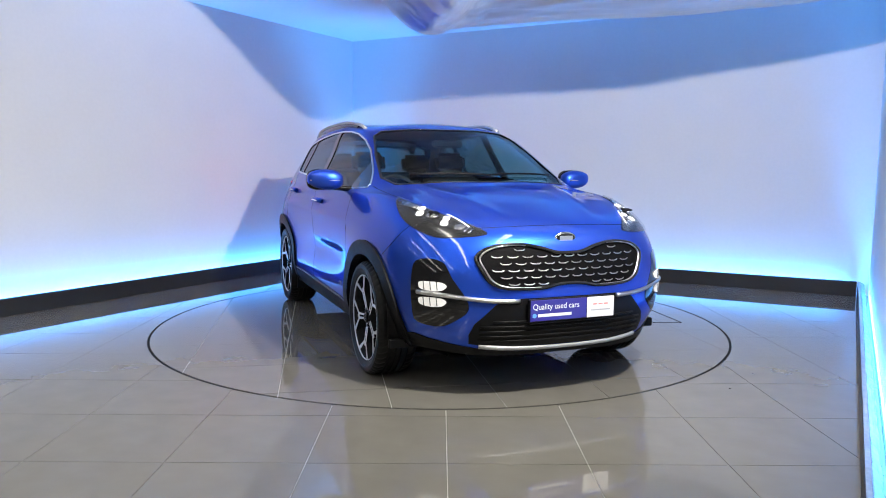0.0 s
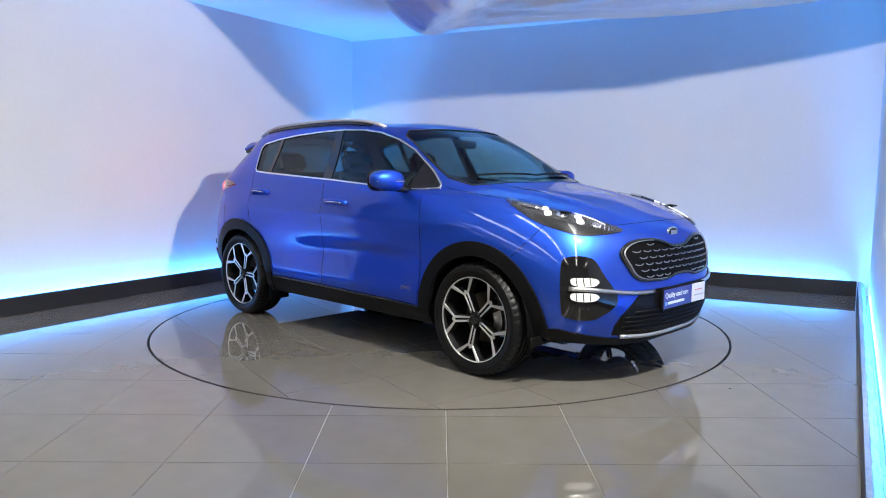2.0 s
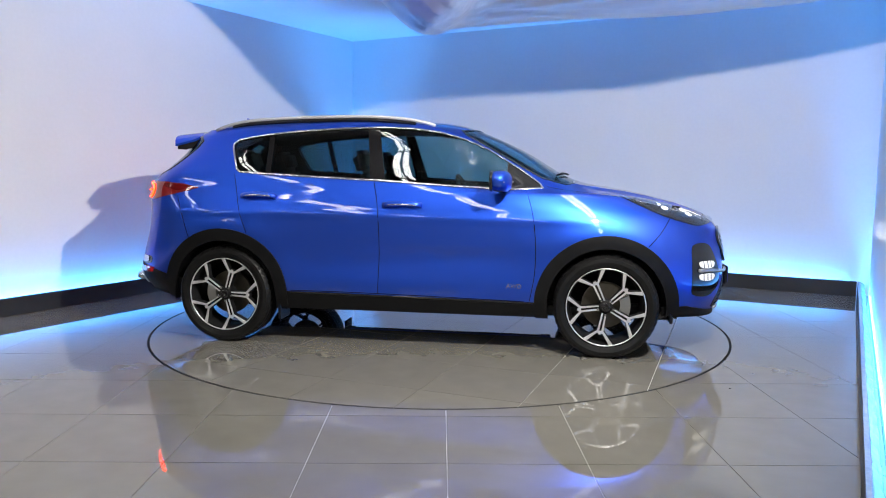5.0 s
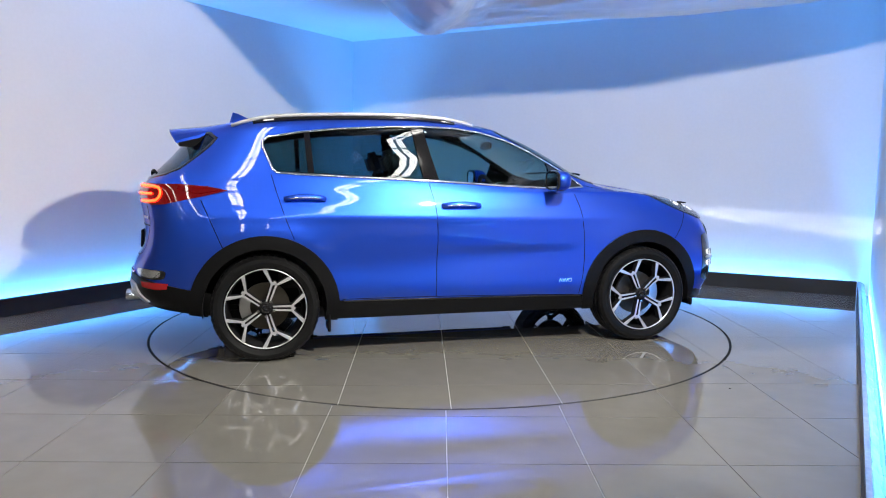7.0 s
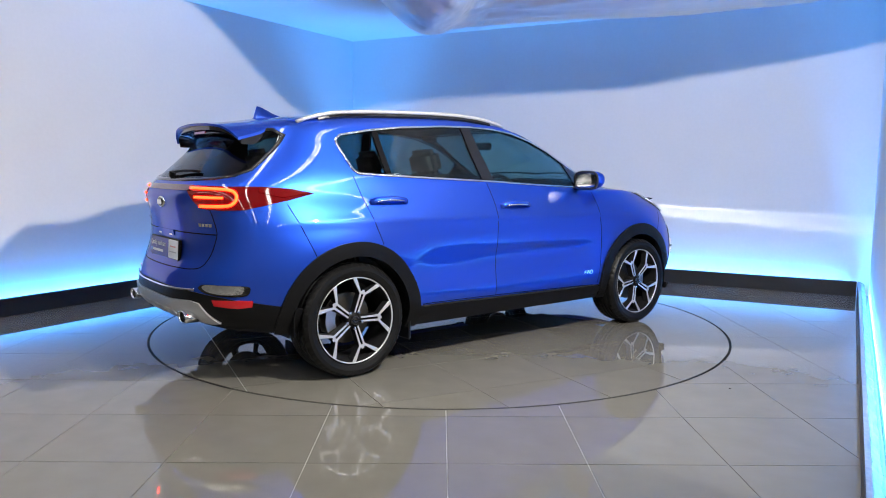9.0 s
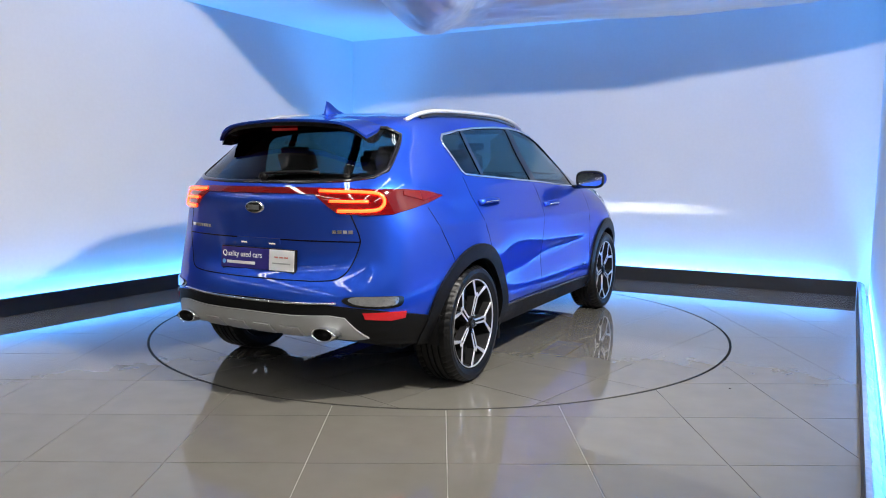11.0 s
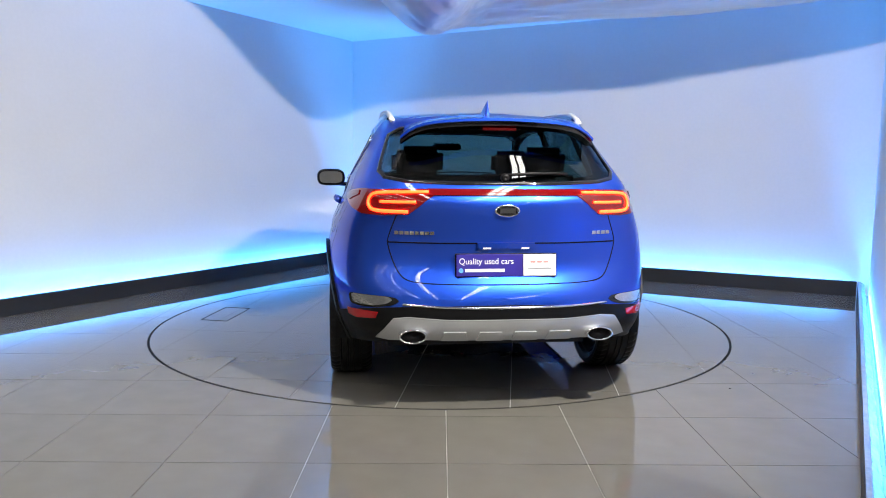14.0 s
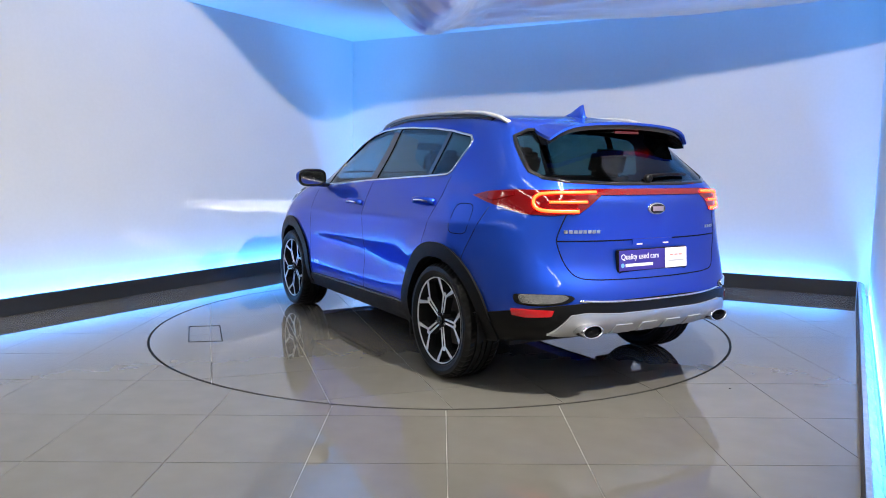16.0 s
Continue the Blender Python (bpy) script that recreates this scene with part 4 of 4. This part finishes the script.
# roof rails
for s in (-1, 1):
    pts = []
    for k in range(25):
        t = k / 24
        x = 0.13 - 1.66 * t
        co, no = cast(Vector((x, s * (0.585 - 0.03 * abs(2 * t - 1) ** 3), 2)), Vector((0, 0, -1)))
        h = 0.030 * min(1, 7 * min(t, 1 - t)) ** 0.7
        pts.append(co + Vector((0, 0, h + 0.004)))
    bm = bmesh.new()
    sweep(bm, pts, 0.017, False, 10, 0.75)
    r = part("roof_rail", bm, RAIL, car, "satin silver roof rail", smooth=True)
    bm = bmesh.new()
    sweep(bm, [p + Vector((0, -s * 0.004, -0.026)) for p in pts[2:-2]], 0.02, False, 6, 1.0)
    part("rail_base", bm, GLOSS_BLACK, r)

# fuel flap, left side
P = [Vector((-1.52 + .085 * math.copysign(abs(math.cos(a)) ** .5, math.cos(a)), .9, .965 + .085 * math.copysign(abs(math.sin(a)) ** .5, math.sin(a)))) for a in [2 * math.pi * k / 32 for k in range(32)]]
bead("fuel_flap_gap", P, Vector((0, -1, 0)), 0.003, DARK, car, closed=True, off=-0.0005, flat=0.5, n=5)
me = lettering("AWD", 0.042)
for s in (-1, 1):
    co, no = cast(Vector((0.73, s * 0.9, 0.465)), Vector((0, -s, 0)))
    m2 = me.copy()
    m2.transform(Matrix.Translation(co + no * 0.003 + Vector((s * 0.052, 0, -0.012))) @ Matrix.Rotation(radians(0 if s < 0 else 180), 4, "Z") @ Matrix.Rotation(radians(90), 4, "X"))
    m2.materials.append(CHROME)
    ob = new("door_lettering", m2)
    ob.parent = car
    tagged(ob, "small chrome lettering on the front door")

# ---- wheels ----
def wheel(x, s):
    w = tagged(new("wheel"), "two-tone five spoke alloy wheel with black tyre")
    w.parent = car
    M = Matrix.Translation((x, s * 0.80, 0.345)) @ (Matrix() if s > 0 else Matrix.Rotation(math.pi, 4, "Z"))
    # local +y is outward
    n = 150
    bm = bmesh.new()
    prof = [(.256, .095), (.272, .113), (.300, .123), (.322, .121), (.334, .108), (.3435, .092), (.3435, .062), (.336, .060), (.336, .052), (.3445, .050), (.345, .022), (.337, .020), (.337, .012), (.345, .010)]
    prof = prof + [(r, -y) for r, y in prof[::-1]]
    rings = []
    for k in range(n):
        a = 2 * math.pi * k / n
        row = []
        for i, (r, y) in enumerate(prof):
            if k % 3 == 0 and (4 <= i <= 6 or len(prof) - 7 <= i <= len(prof) - 5):
                r -= 0.003
            row.append(bm.verts.new(M @ Vector((r * math.cos(a + (y * 1.2 if abs(y) > .05 else 0)), y, r * math.sin(a + (y * 1.2 if abs(y) > .05 else 0))))))
        rings.append(row)
    for k in range(n):
        A, B = rings[k], rings[(k + 1) % n]
        for i in range(len(prof) - 1):
            bm.faces.new((A[i], A[i + 1], B[i + 1], B[i]))
    part("tyre", bm, RUBBER, w, smooth=False)
    bm = bmesh.new()
    lathe(bm, [(.258, .098), (.264, .108), (.258, .110), (.250, .104), (.245, .09), (.236, .02), (.232, -.09), (.262, -.1)], 72, M)
    rim = part("rim", bm, RIM_DARK, w, smooth=True)
    bm = bmesh.new()
    lathe(bm, [(.260, .1095), (.260, .1125), (.253, .1075), (.253, .1045)], 72, M)
    part("rim_edge", bm, RIM_FACE, rim, smooth=True)
    bm = bmesh.new()
    lathe(bm, [(.03, -.02), (.155, -.02), (.155, .0), (.03, .0)], 40, M)
    part("brake_disc", bm, DISC, w)
    bm = bmesh.new()
    cal = []
    for k in range(8):
        a = radians(-25 + 50 * k / 7) + (0 if x * s > 0 else math.pi)
        cal.append([bm.verts.new(M @ Vector((r * math.cos(a), y, r * math.sin(a)))) for r, y in ((.10, .035), (.165, .035), (.17, -.03), (.10, -.03))])
    for k in range(7):
        for i in range(4):
            bm.faces.new((cal[k][i], cal[k][(i + 1) % 4], cal[k + 1][(i + 1) % 4], cal[k + 1][i]))
    bm.faces.new(cal[0]), bm.faces.new(cal[-1])
    part("brake_caliper", bm, SATIN, w)
    bm = bmesh.new()
    lathe(bm, [(.001, -.02), (.05, -.02), (.05, .05), (.046, .08), (.036, .090), (.001, .090)], 40, M)
    part("hub", bm, RIM_DARK, rim, smooth=True)
    bm = bmesh.new()
    lathe(bm, [(.001, .094), (.03, .094), (.03, .102), (.026, .105), (.001, .106)], 32, M)
    part("hub_cap", bm, GLOSS_BLACK, rim, smooth=True)
    for k in range(5):
        a = radians(72 * k + 36 + 90)
        bm = bmesh.new()
        lathe(bm, [(.001, .085), (.009, .085), (.009, .098), (.001, .099)], 8, M @ Matrix.Translation((.052 * math.cos(a), 0, .052 * math.sin(a))))
        part("wheel_nut", bm, CHROME, rim)
    def bar(bm, p, q, w0, w1, y0, y1, th):
        """A tapered bar from polar-plane point p to q, top at depth y0..y1."""
        d = Vector((q[0] - p[0], 0, q[1] - p[1])).normalized()
        sd = Vector((-d.z, 0, d.x))
        P, Q = Vector((p[0], y0, p[1])), Vector((q[0], y1, q[1]))
        dn = Vector((0, -th, 0))
        vs = []
        for c, wd in ((P, w0), (Q, w1)):
            vs.append([bm.verts.new(M @ v) for v in (c + sd * wd, c - sd * wd, c - sd * wd * 1.25 + dn, c + sd * wd * 1.25 + dn)])
        for i in range(4):
            bm.faces.new((vs[0][i], vs[0][(i + 1) % 4], vs[1][(i + 1) % 4], vs[1][i]))
        bm.faces.new(vs[0]), bm.faces.new(vs[1])
    for k in range(5):
        a0 = radians(72 * k + (65 if x > 0 else 109))
        def pol(r, da):
            return (r * math.cos(a0 + radians(da)), r * math.sin(a0 + radians(da)))
        for name, mat, lift, th, wf in (("spoke", RIM_DARK, 0.0, 0.045, 1.35), ("spoke_face", RIM_FACE, 0.0025, 0.003, 1.0)):
            bm = bmesh.new()
            bar(bm, pol(.045, 14), pol(.178, 4.6), .0042 * wf, .0062 * wf, .088 + lift, .098 + lift, th)
            bar(bm, pol(.045, -14), pol(.178, -4.6), .0042 * wf, .0062 * wf, .088 + lift, .098 + lift, th)
            bar(bm, pol(.166, 5.5), pol(.255, 20), .0055 * wf, .0105 * wf, .0978 + lift, .1045 + lift, th)
            bar(bm, pol(.166, -5.5), pol(.255, -20), .0055 * wf, .0105 * wf, .0978 + lift, .1045 + lift, th)
            bar(bm, pol(.160, 0), pol(.186, 0), .013 * wf, .006 * wf, .0965 + lift, .098 + lift, th)
            part(name, bm, mat, rim)
    return w
for x, s in WHEELS:
    wheel(x, s)

# wheel arch liners
for x, s in WHEELS:
    bm = bmesh.new()
    prof = [(.05, -.243), (.389, -.243), (.389, .085), (.394, .085), (.394, -.248), (.05, -.248)]
    rows = []
    for k in range(41):
        a = radians(-8 + 196 * k / 40)
        rows.append([bm.verts.new((x + rr * math.cos(a), s * (0.80 + y), 0.345 + rr * math.sin(a))) for rr, y in prof])
    for k in range(40):
        for i in range(6):
            bm.faces.new((rows[k][i], rows[k][(i + 1) % 6], rows[k + 1][(i + 1) % 6], rows[k + 1][i]))
    bm.faces.new(rows[0]), bm.faces.new(rows[-1])
    part("arch_liner", bm, PLASTIC, car, smooth=False)

# mud flaps and underbody
for x, s in ((-0.93, -1), (-0.93, 1), (1.755, -1), (1.755, 1)):
    bm = bmesh.new()
    box(bm, (x - .010, s * .80 - .09, .17 if x < 0 else .245), (x + .010, s * .80 + .09, .30))
    bmesh.ops.bevel(bm, geom=bm.edges[:], offset=0.006, segments=1, affect="EDGES")
    part("mud_flap", bm, PLASTIC, car)
bm = bmesh.new()
box(bm, (-1.65, -.62, .215), (1.8, .62, .32))
bmesh.ops.bevel(bm, geom=bm.edges[:], offset=0.03, segments=2, affect="EDGES")
part("underbody", bm, TRIM, car)
bm = bmesh.new()
box(bm, (-1.98, -.48, .335), (-1.55, .48, .41))
bmesh.ops.bevel(bm, geom=bm.edges[:], offset=0.04, segments=3, affect="EDGES")
part("silencer", bm, TRIM, car)
for x in (1.335, -1.335):
    bm = bmesh.new()
    sweep(bm, [Vector((x, -.7, .34)), Vector((x, -.3, .30)), Vector((x, .3, .30)), Vector((x, .7, .34))], 0.05, False, 8)
    part("axle", bm, TRIM, car)

# ---- cabin ----
def soft_box(bm, lo, hi, m=Matrix(), b=0.03):
    t = bmesh.new()
    box(t, lo, hi)
    bmesh.ops.bevel(t, geom=t.edges[:], offset=b, segments=3, affect="EDGES")
    t.transform(m)
    me = bpy.data.meshes.new("tmp")
    t.to_mesh(me)
    t.free()
    bm.from_mesh(me)
    bpy.data.meshes.remove(me)
def seat(x, y, wide=0.25):
    st = tagged(new("car_seat"), "black upholstered car seat")
    st.parent = car
    bm = bmesh.new()
    soft_box(bm, (x - .05, y - wide, .52), (x + .45, y + wide, .68), b=.05)
    part("seat_cushion", bm, TRIM, st, smooth=True)
    tilt = Matrix.Translation((x - .02, y, .64)) @ Matrix.Rotation(radians(-18), 4, "Y")
    bm = bmesh.new()
    soft_box(bm, (-.09, -wide, 0), (.05, wide, .60), tilt, .05)
    part("seat_back", bm, TRIM, st, smooth=True)
    for k in ((0,) if wide < .4 else (-.38, .38)):
        bm = bmesh.new()
        soft_box(bm, (-.08, k - .14, .60), (.04, k + .14, .78), tilt, .04)
        part("headrest", bm, TRIM, st, smooth=True)
        bm = bmesh.new()
        for dy in (-.06, .06):
            soft_box(bm, (-.025, k + dy - .007, .56), (-.011, k + dy + .007, .66), tilt, .003)
        part("headrest_post", bm, TRIM, st)
seat(-.18, -.37)
seat(-.18, .37)
seat(-1.10, 0, .64)
bm = bmesh.new()
soft_box(bm, (.45, -.70, .85), (1.0, .70, 1.10), b=.06)
part("dashboard", bm, TRIM, car, smooth=True)
bm = bmesh.new()
sm = Matrix.Translation((.34, -.37, 1.02)) @ Matrix.Rotation(radians(68), 4, "Y")
sweep(bm, [sm @ Vector((.185 * math.cos(2 * math.pi * k / 28), .185 * math.sin(2 * math.pi * k / 28), 0)) for k in range(28)], .016, True, 8)
stw = part("steering_wheel", bm, TRIM, car, smooth=True)
bm = bmesh.new()
soft_box(bm, (-.05, -.17, -.02), (.05, .17, .01), sm, .01)
part("steering_boss", bm, GLOSS_BLACK, stw)
bm = bmesh.new()
soft_box(bm, (.40, -.12, 1.40), (.43, .12, 1.46), b=.012)
part("interior_mirror", bm, GLOSS_BLACK, car)
for s in (-1, 1):
    bm = bmesh.new()
    soft_box(bm, (-1.25, s * .74 - .03, .45), (.95, s * .74 + .03, 1.10), b=.02)
    part("door_card", bm, TRIM, car)

# ---- sagging sheet under the ceiling ----
# its lowest fold, from the left wall's side to the right
FOLD = ring(-.96, -1.05, 2.93, -.694, -.716, 2.856, -.559, -.492, 2.711, -.406, -.239, 2.515, -.188, .008, 2.334, -.033, .207, 2.338, .107, .362, 2.41, .303, .384, 2.433,
            1.025, .099, 2.439, 1.689, -.093, 2.436, 2.363, -.134, 2.492, 2.809, -.243, 2.53, 3.13, -.411, 2.594, 3.5, -.65, 2.68)
def sheet_bm():
    bm = bmesh.new()
    fold = spline(FOLD, 22)
    nv = 60
    front = Vector((1.25, -3.3))
    rows = []
    for i, c in enumerate(fold):
        row = []
        a = i * 0.022
        to = (front - c.xy) * 0.40
        for j in range(nv + 1):
            u = -0.12 + 1.12 * j / nv
            x, y = c.xy + to * u
            z = c.z + (CEIL_Z - 0.01 - c.z) * (max(u, 0) ** 1.7 if u > 0 else 6 * u * u)
            w = noise.noise(Vector((a * 0.9, u * 5, 0))) * 0.011 + noise.noise(Vector((a * 2.5, u * 17, 3))) * 0.011 + noise.noise(Vector((a * 7, u * 60, 5))) * 0.007
            row.append(bm.verts.new((x, y, min(z + w * min(1, abs(u) * 9 + 0.25), CEIL_Z - 0.004))))
        rows.append(row)
    for i in range(len(fold) - 1):
        for j in range(nv):
            bm.faces.new((rows[i][j], rows[i + 1][j], rows[i + 1][j + 1], rows[i][j + 1]))
    return bm
sheet = part("ceiling_sheet", sheet_bm(), FOIL, smooth=True)
tagged(sheet, "crinkled silvery plastic sheet sagging from the ceiling", "sheet")

# ---- hall behind the camera; its unseen walls and roof are added to close it ----
HALL = material("hall_wall", (0.28, 0.28, 0.28), 0.8, grain=0.1, scale=3)
PANEL = material("roof_light", (0.9, 0.9, 0.9), 0.5, emit=(1.0, 0.97, 0.90), power=22)
for n, lo, hi in (("hall_wall_south", (-14, -16.2, 0), (8, -16, 5.6)), ("hall_wall_west", (-14.2, -16, 0), (-14, 7, 5.6)), ("hall_wall_east", (8, -16, 0), (8.2, 7, 5.6)), ("hall_wall_north", (-14, 7, 0), (8, 7.2, 5.6))):
    slab(n, Matrix(), lo, hi, HALL, "plain grey hall wall", "wall", 0)
# unseen slab, added to cover the pale grout and lessen its bounce light
BOUNCE_GREY = material("hall_floor", (0.20, 0.195, 0.185), 0.4, grain=0.15, scale=8, bump=0.1)
slab("hall_floor", Matrix(), (-14, -16, -0.003), (8, -5.945, 0.0), BOUNCE_GREY, "unseen plain grey hall floor that dims the bounce", "floor", 0)
slab("hall_roof", Matrix(), (-14, -16, 5.6), (8, 7, 5.8), HALL, "plain grey hall roof", "roof", 0)
def roof_light(x, y):
    r = tagged(new("roof_light"), "long glazed roof light with dark glazing bars", "roof light", "roof lights of the hall")
    r.matrix_world = pose(x, y, 5.45)
    bm = bmesh.new()
    box(bm, (-.16, -1.9, 0), (.16, 1.9, .03))
    part("diffuser", bm, PANEL, r)
    for k in range(5):
        bm = bmesh.new()
        box(bm, (-.18, -1.92 + k * .95, -.03), (.18, -1.88 + k * .95, .0))
        part("glazing_bar", bm, KERB_PAINT, r)
    bm = bmesh.new()
    box(bm, (-.02, -1.9, -.03), (.02, 1.9, .0))
    part("glazing_bar", bm, KERB_PAINT, r)
    for k in (-1, 1):
        bm = bmesh.new()
        box(bm, (k * .18 - .03, -1.95, -.04), (k * .18 + .03, 1.95, .16))
        part("frame", bm, KERB_PAINT, r)
    return r
first = roof_light(-10.5, -12.5)
for i, x in enumerate((-10.5, -7.5, -4.5, -1.5, 1.5, 4.5)):
    for y in (-12.5, -7.9, -3.6):
        if i or y > -12:
            copy_thing(first, pose(x, y, 5.45))

# ---- turntable and floor tiles ----
DISC_R = 2.221
def tile_bm(x0, y0, size, side, radius):
    """A tile, clipped by the turntable's circle where it crosses it; side -1 keeps the inside, +1 the outside."""
    j = 0.0019
    a, b, c, d = x0 + j, y0 + j, x0 + size - j, y0 + size - j
    sq = dense([Vector((a, b)), Vector((c, b)), Vector((c, d)), Vector((a, d))], 0.1)
    n = len(sq)
    pts, edges = sq[:], [(i, (i + 1) % n) for i in range(n)]
    k0 = len(pts)
    N = 240
    for k in range(N):
        w = 2 * math.pi * k / N
        pts.append(Vector((radius * math.cos(w), radius * math.sin(w))))
    edges += [(k0 + k, k0 + (k + 1) % N) for k in range(N)]
    vs, _, fs, *_ = delaunay_2d_cdt(pts, edges, [], 0, 1e-6)
    bm = bmesh.new()
    V = {}
    for f in fs:
        m = sum((vs[i] for i in f), Vector((0, 0))) / len(f)
        if a < m.x < c and b < m.y < d and (m.length > radius) == (side > 0):
            for i in f:
                if i not in V:
                    V[i] = bm.verts.new((vs[i].x, vs[i].y, 0))
            bm.faces.new([V[i] for i in f])
    return bm
def finish_tile(bm, name, parent):
    for e in [e for e in bm.edges if e.is_boundary]:
        p, q = e.verts
        lo = [bm.verts.new((w.co.x, w.co.y, -0.006)) for w in (p, q)]
        bm.faces.new((p, q, lo[1], lo[0]))
    return part(name, bm, TILE, parent)
floor = bpy.data.objects["floor"]
whole = bmesh.new()
box(whole, (0.0019, 0.0019, -0.006), (0.5981, 0.5981, 0))
WHOLE = mesh_of("tile", whole, TILE)
def lay(parent, ox, oy, i0, i1, j0, j1, side, radius, keep):
    for i in range(i0, i1):
        for j in range(j0, j1):
            x0, y0 = ox + 0.6 * i, oy + 0.6 * j
            near = math.hypot(max(x0, min(0, x0 + 0.6), 0) if x0 > 0 else min(x0 + 0.6, 0), max(y0, 0) if y0 > 0 else min(y0 + 0.6, 0))
            far = max(math.hypot(x, y) for x in (x0, x0 + 0.6) for y in (y0, y0 + 0.6))
            if not keep(x0 + 0.3, y0 + 0.3):
                continue
            if (side < 0 and far < radius) or (side > 0 and near > radius):
                ob = new("tile", WHOLE)
                ob.parent = parent
                ob.location = (x0, y0, 0)
            elif near < radius < far:
                bm = tile_bm(x0, y0, 0.6, side, radius)
                if len(bm.faces):
                    finish_tile(bm, "tile", parent)
                else:
                    bm.free()
def in_room(x, y):
    p = M_BACK.inverted() @ Vector((x, y, 0))
    q = M_LEFT.inverted() @ Vector((x, y, 0))
    r = M_RIGHT.inverted() @ Vector((x, y, 0))
    return p.y < 0.45 and q.y < 0.45 and r.y < 0.45
lay(floor, 0.034, -2.9375, -11, 9, -5, 12, 1, DISC_R + 0.018, in_room)
turntable = new("turntable")
tagged(turntable, "round tiled turntable flush with the floor", "turntable")
bm = bmesh.new()
lathe(bm, [(0.001, -0.004), (DISC_R - 0.002, -0.004), (DISC_R - 0.002, -0.0035), (0.001, -0.0035)], 160, pose(0, 0, 0, 90))
part("deck", bm, GROUT, turntable)
grid = new("tile_field")
grid.parent = turntable
grid.rotation_euler = (0, 0, radians(-12.5))
tagged(grid, "grey polished floor tiles")
lay(grid, 0, 0, -4, 4, -4, 4, -1, DISC_R, lambda x, y: True)
bm = bmesh.new()
lathe(bm, [(DISC_R + 0.0005, -0.06), (DISC_R + 0.0175, -0.06), (DISC_R + 0.0175, -0.0025), (DISC_R + 0.0005, -0.0025)], 200, pose(0, 0, 0, 90))
part("turntable_gap", bm, DARK)
tagged(bpy.data.objects["turntable_gap"], "dark ring gap round the turntable", "gap", kind="structure")
# flush access hatch and a dark floor plug
hatch = new("access_hatch")
hatch.parent = turntable
tagged(hatch, "flush hatch with a dark edge")
for a, b in (((.2175, 1.95), (.134, 1.733)), ((.134, 1.733), (.666, 1.626)), ((.666, 1.626), (.75, 1.843)), ((.75, 1.843), (.2175, 1.95))):
    bm = bmesh.new()
    A, B = Vector((*a, 0.0012)), Vector((*b, 0.0012))
    sweep(bm, [A, A.lerp(B, 0.5), B], 0.0035, False, 6, 0.35)
    part("hatch_edge", bm, DARK, hatch)
bm = bmesh.new()
lathe(bm, [(0.0005, 0.0), (0.007, 0.0), (0.007, 0.002), (0.0005, 0.003)], 16, pose(1.670, -1.838, 0, 90))
part("floor_plug", bm, DARK, floor, "small dark plug in a tile")

def heading(t):
    return -68.26 + 11.7665 * t

AXIS = Vector((0.0649, 0.090, 0))

def motions():
    on_car, on_disc = [], []
    for k in range(0, 33):
        t = k * 0.5
        turn = Matrix.Rotation(radians(heading(t)), 4, "Z")
        on_car.append((t, turn @ Matrix.Translation(-AXIS)))
        on_disc.append((t, turn))
    walk(car, on_car)
    walk(turntable, on_disc)

motions()
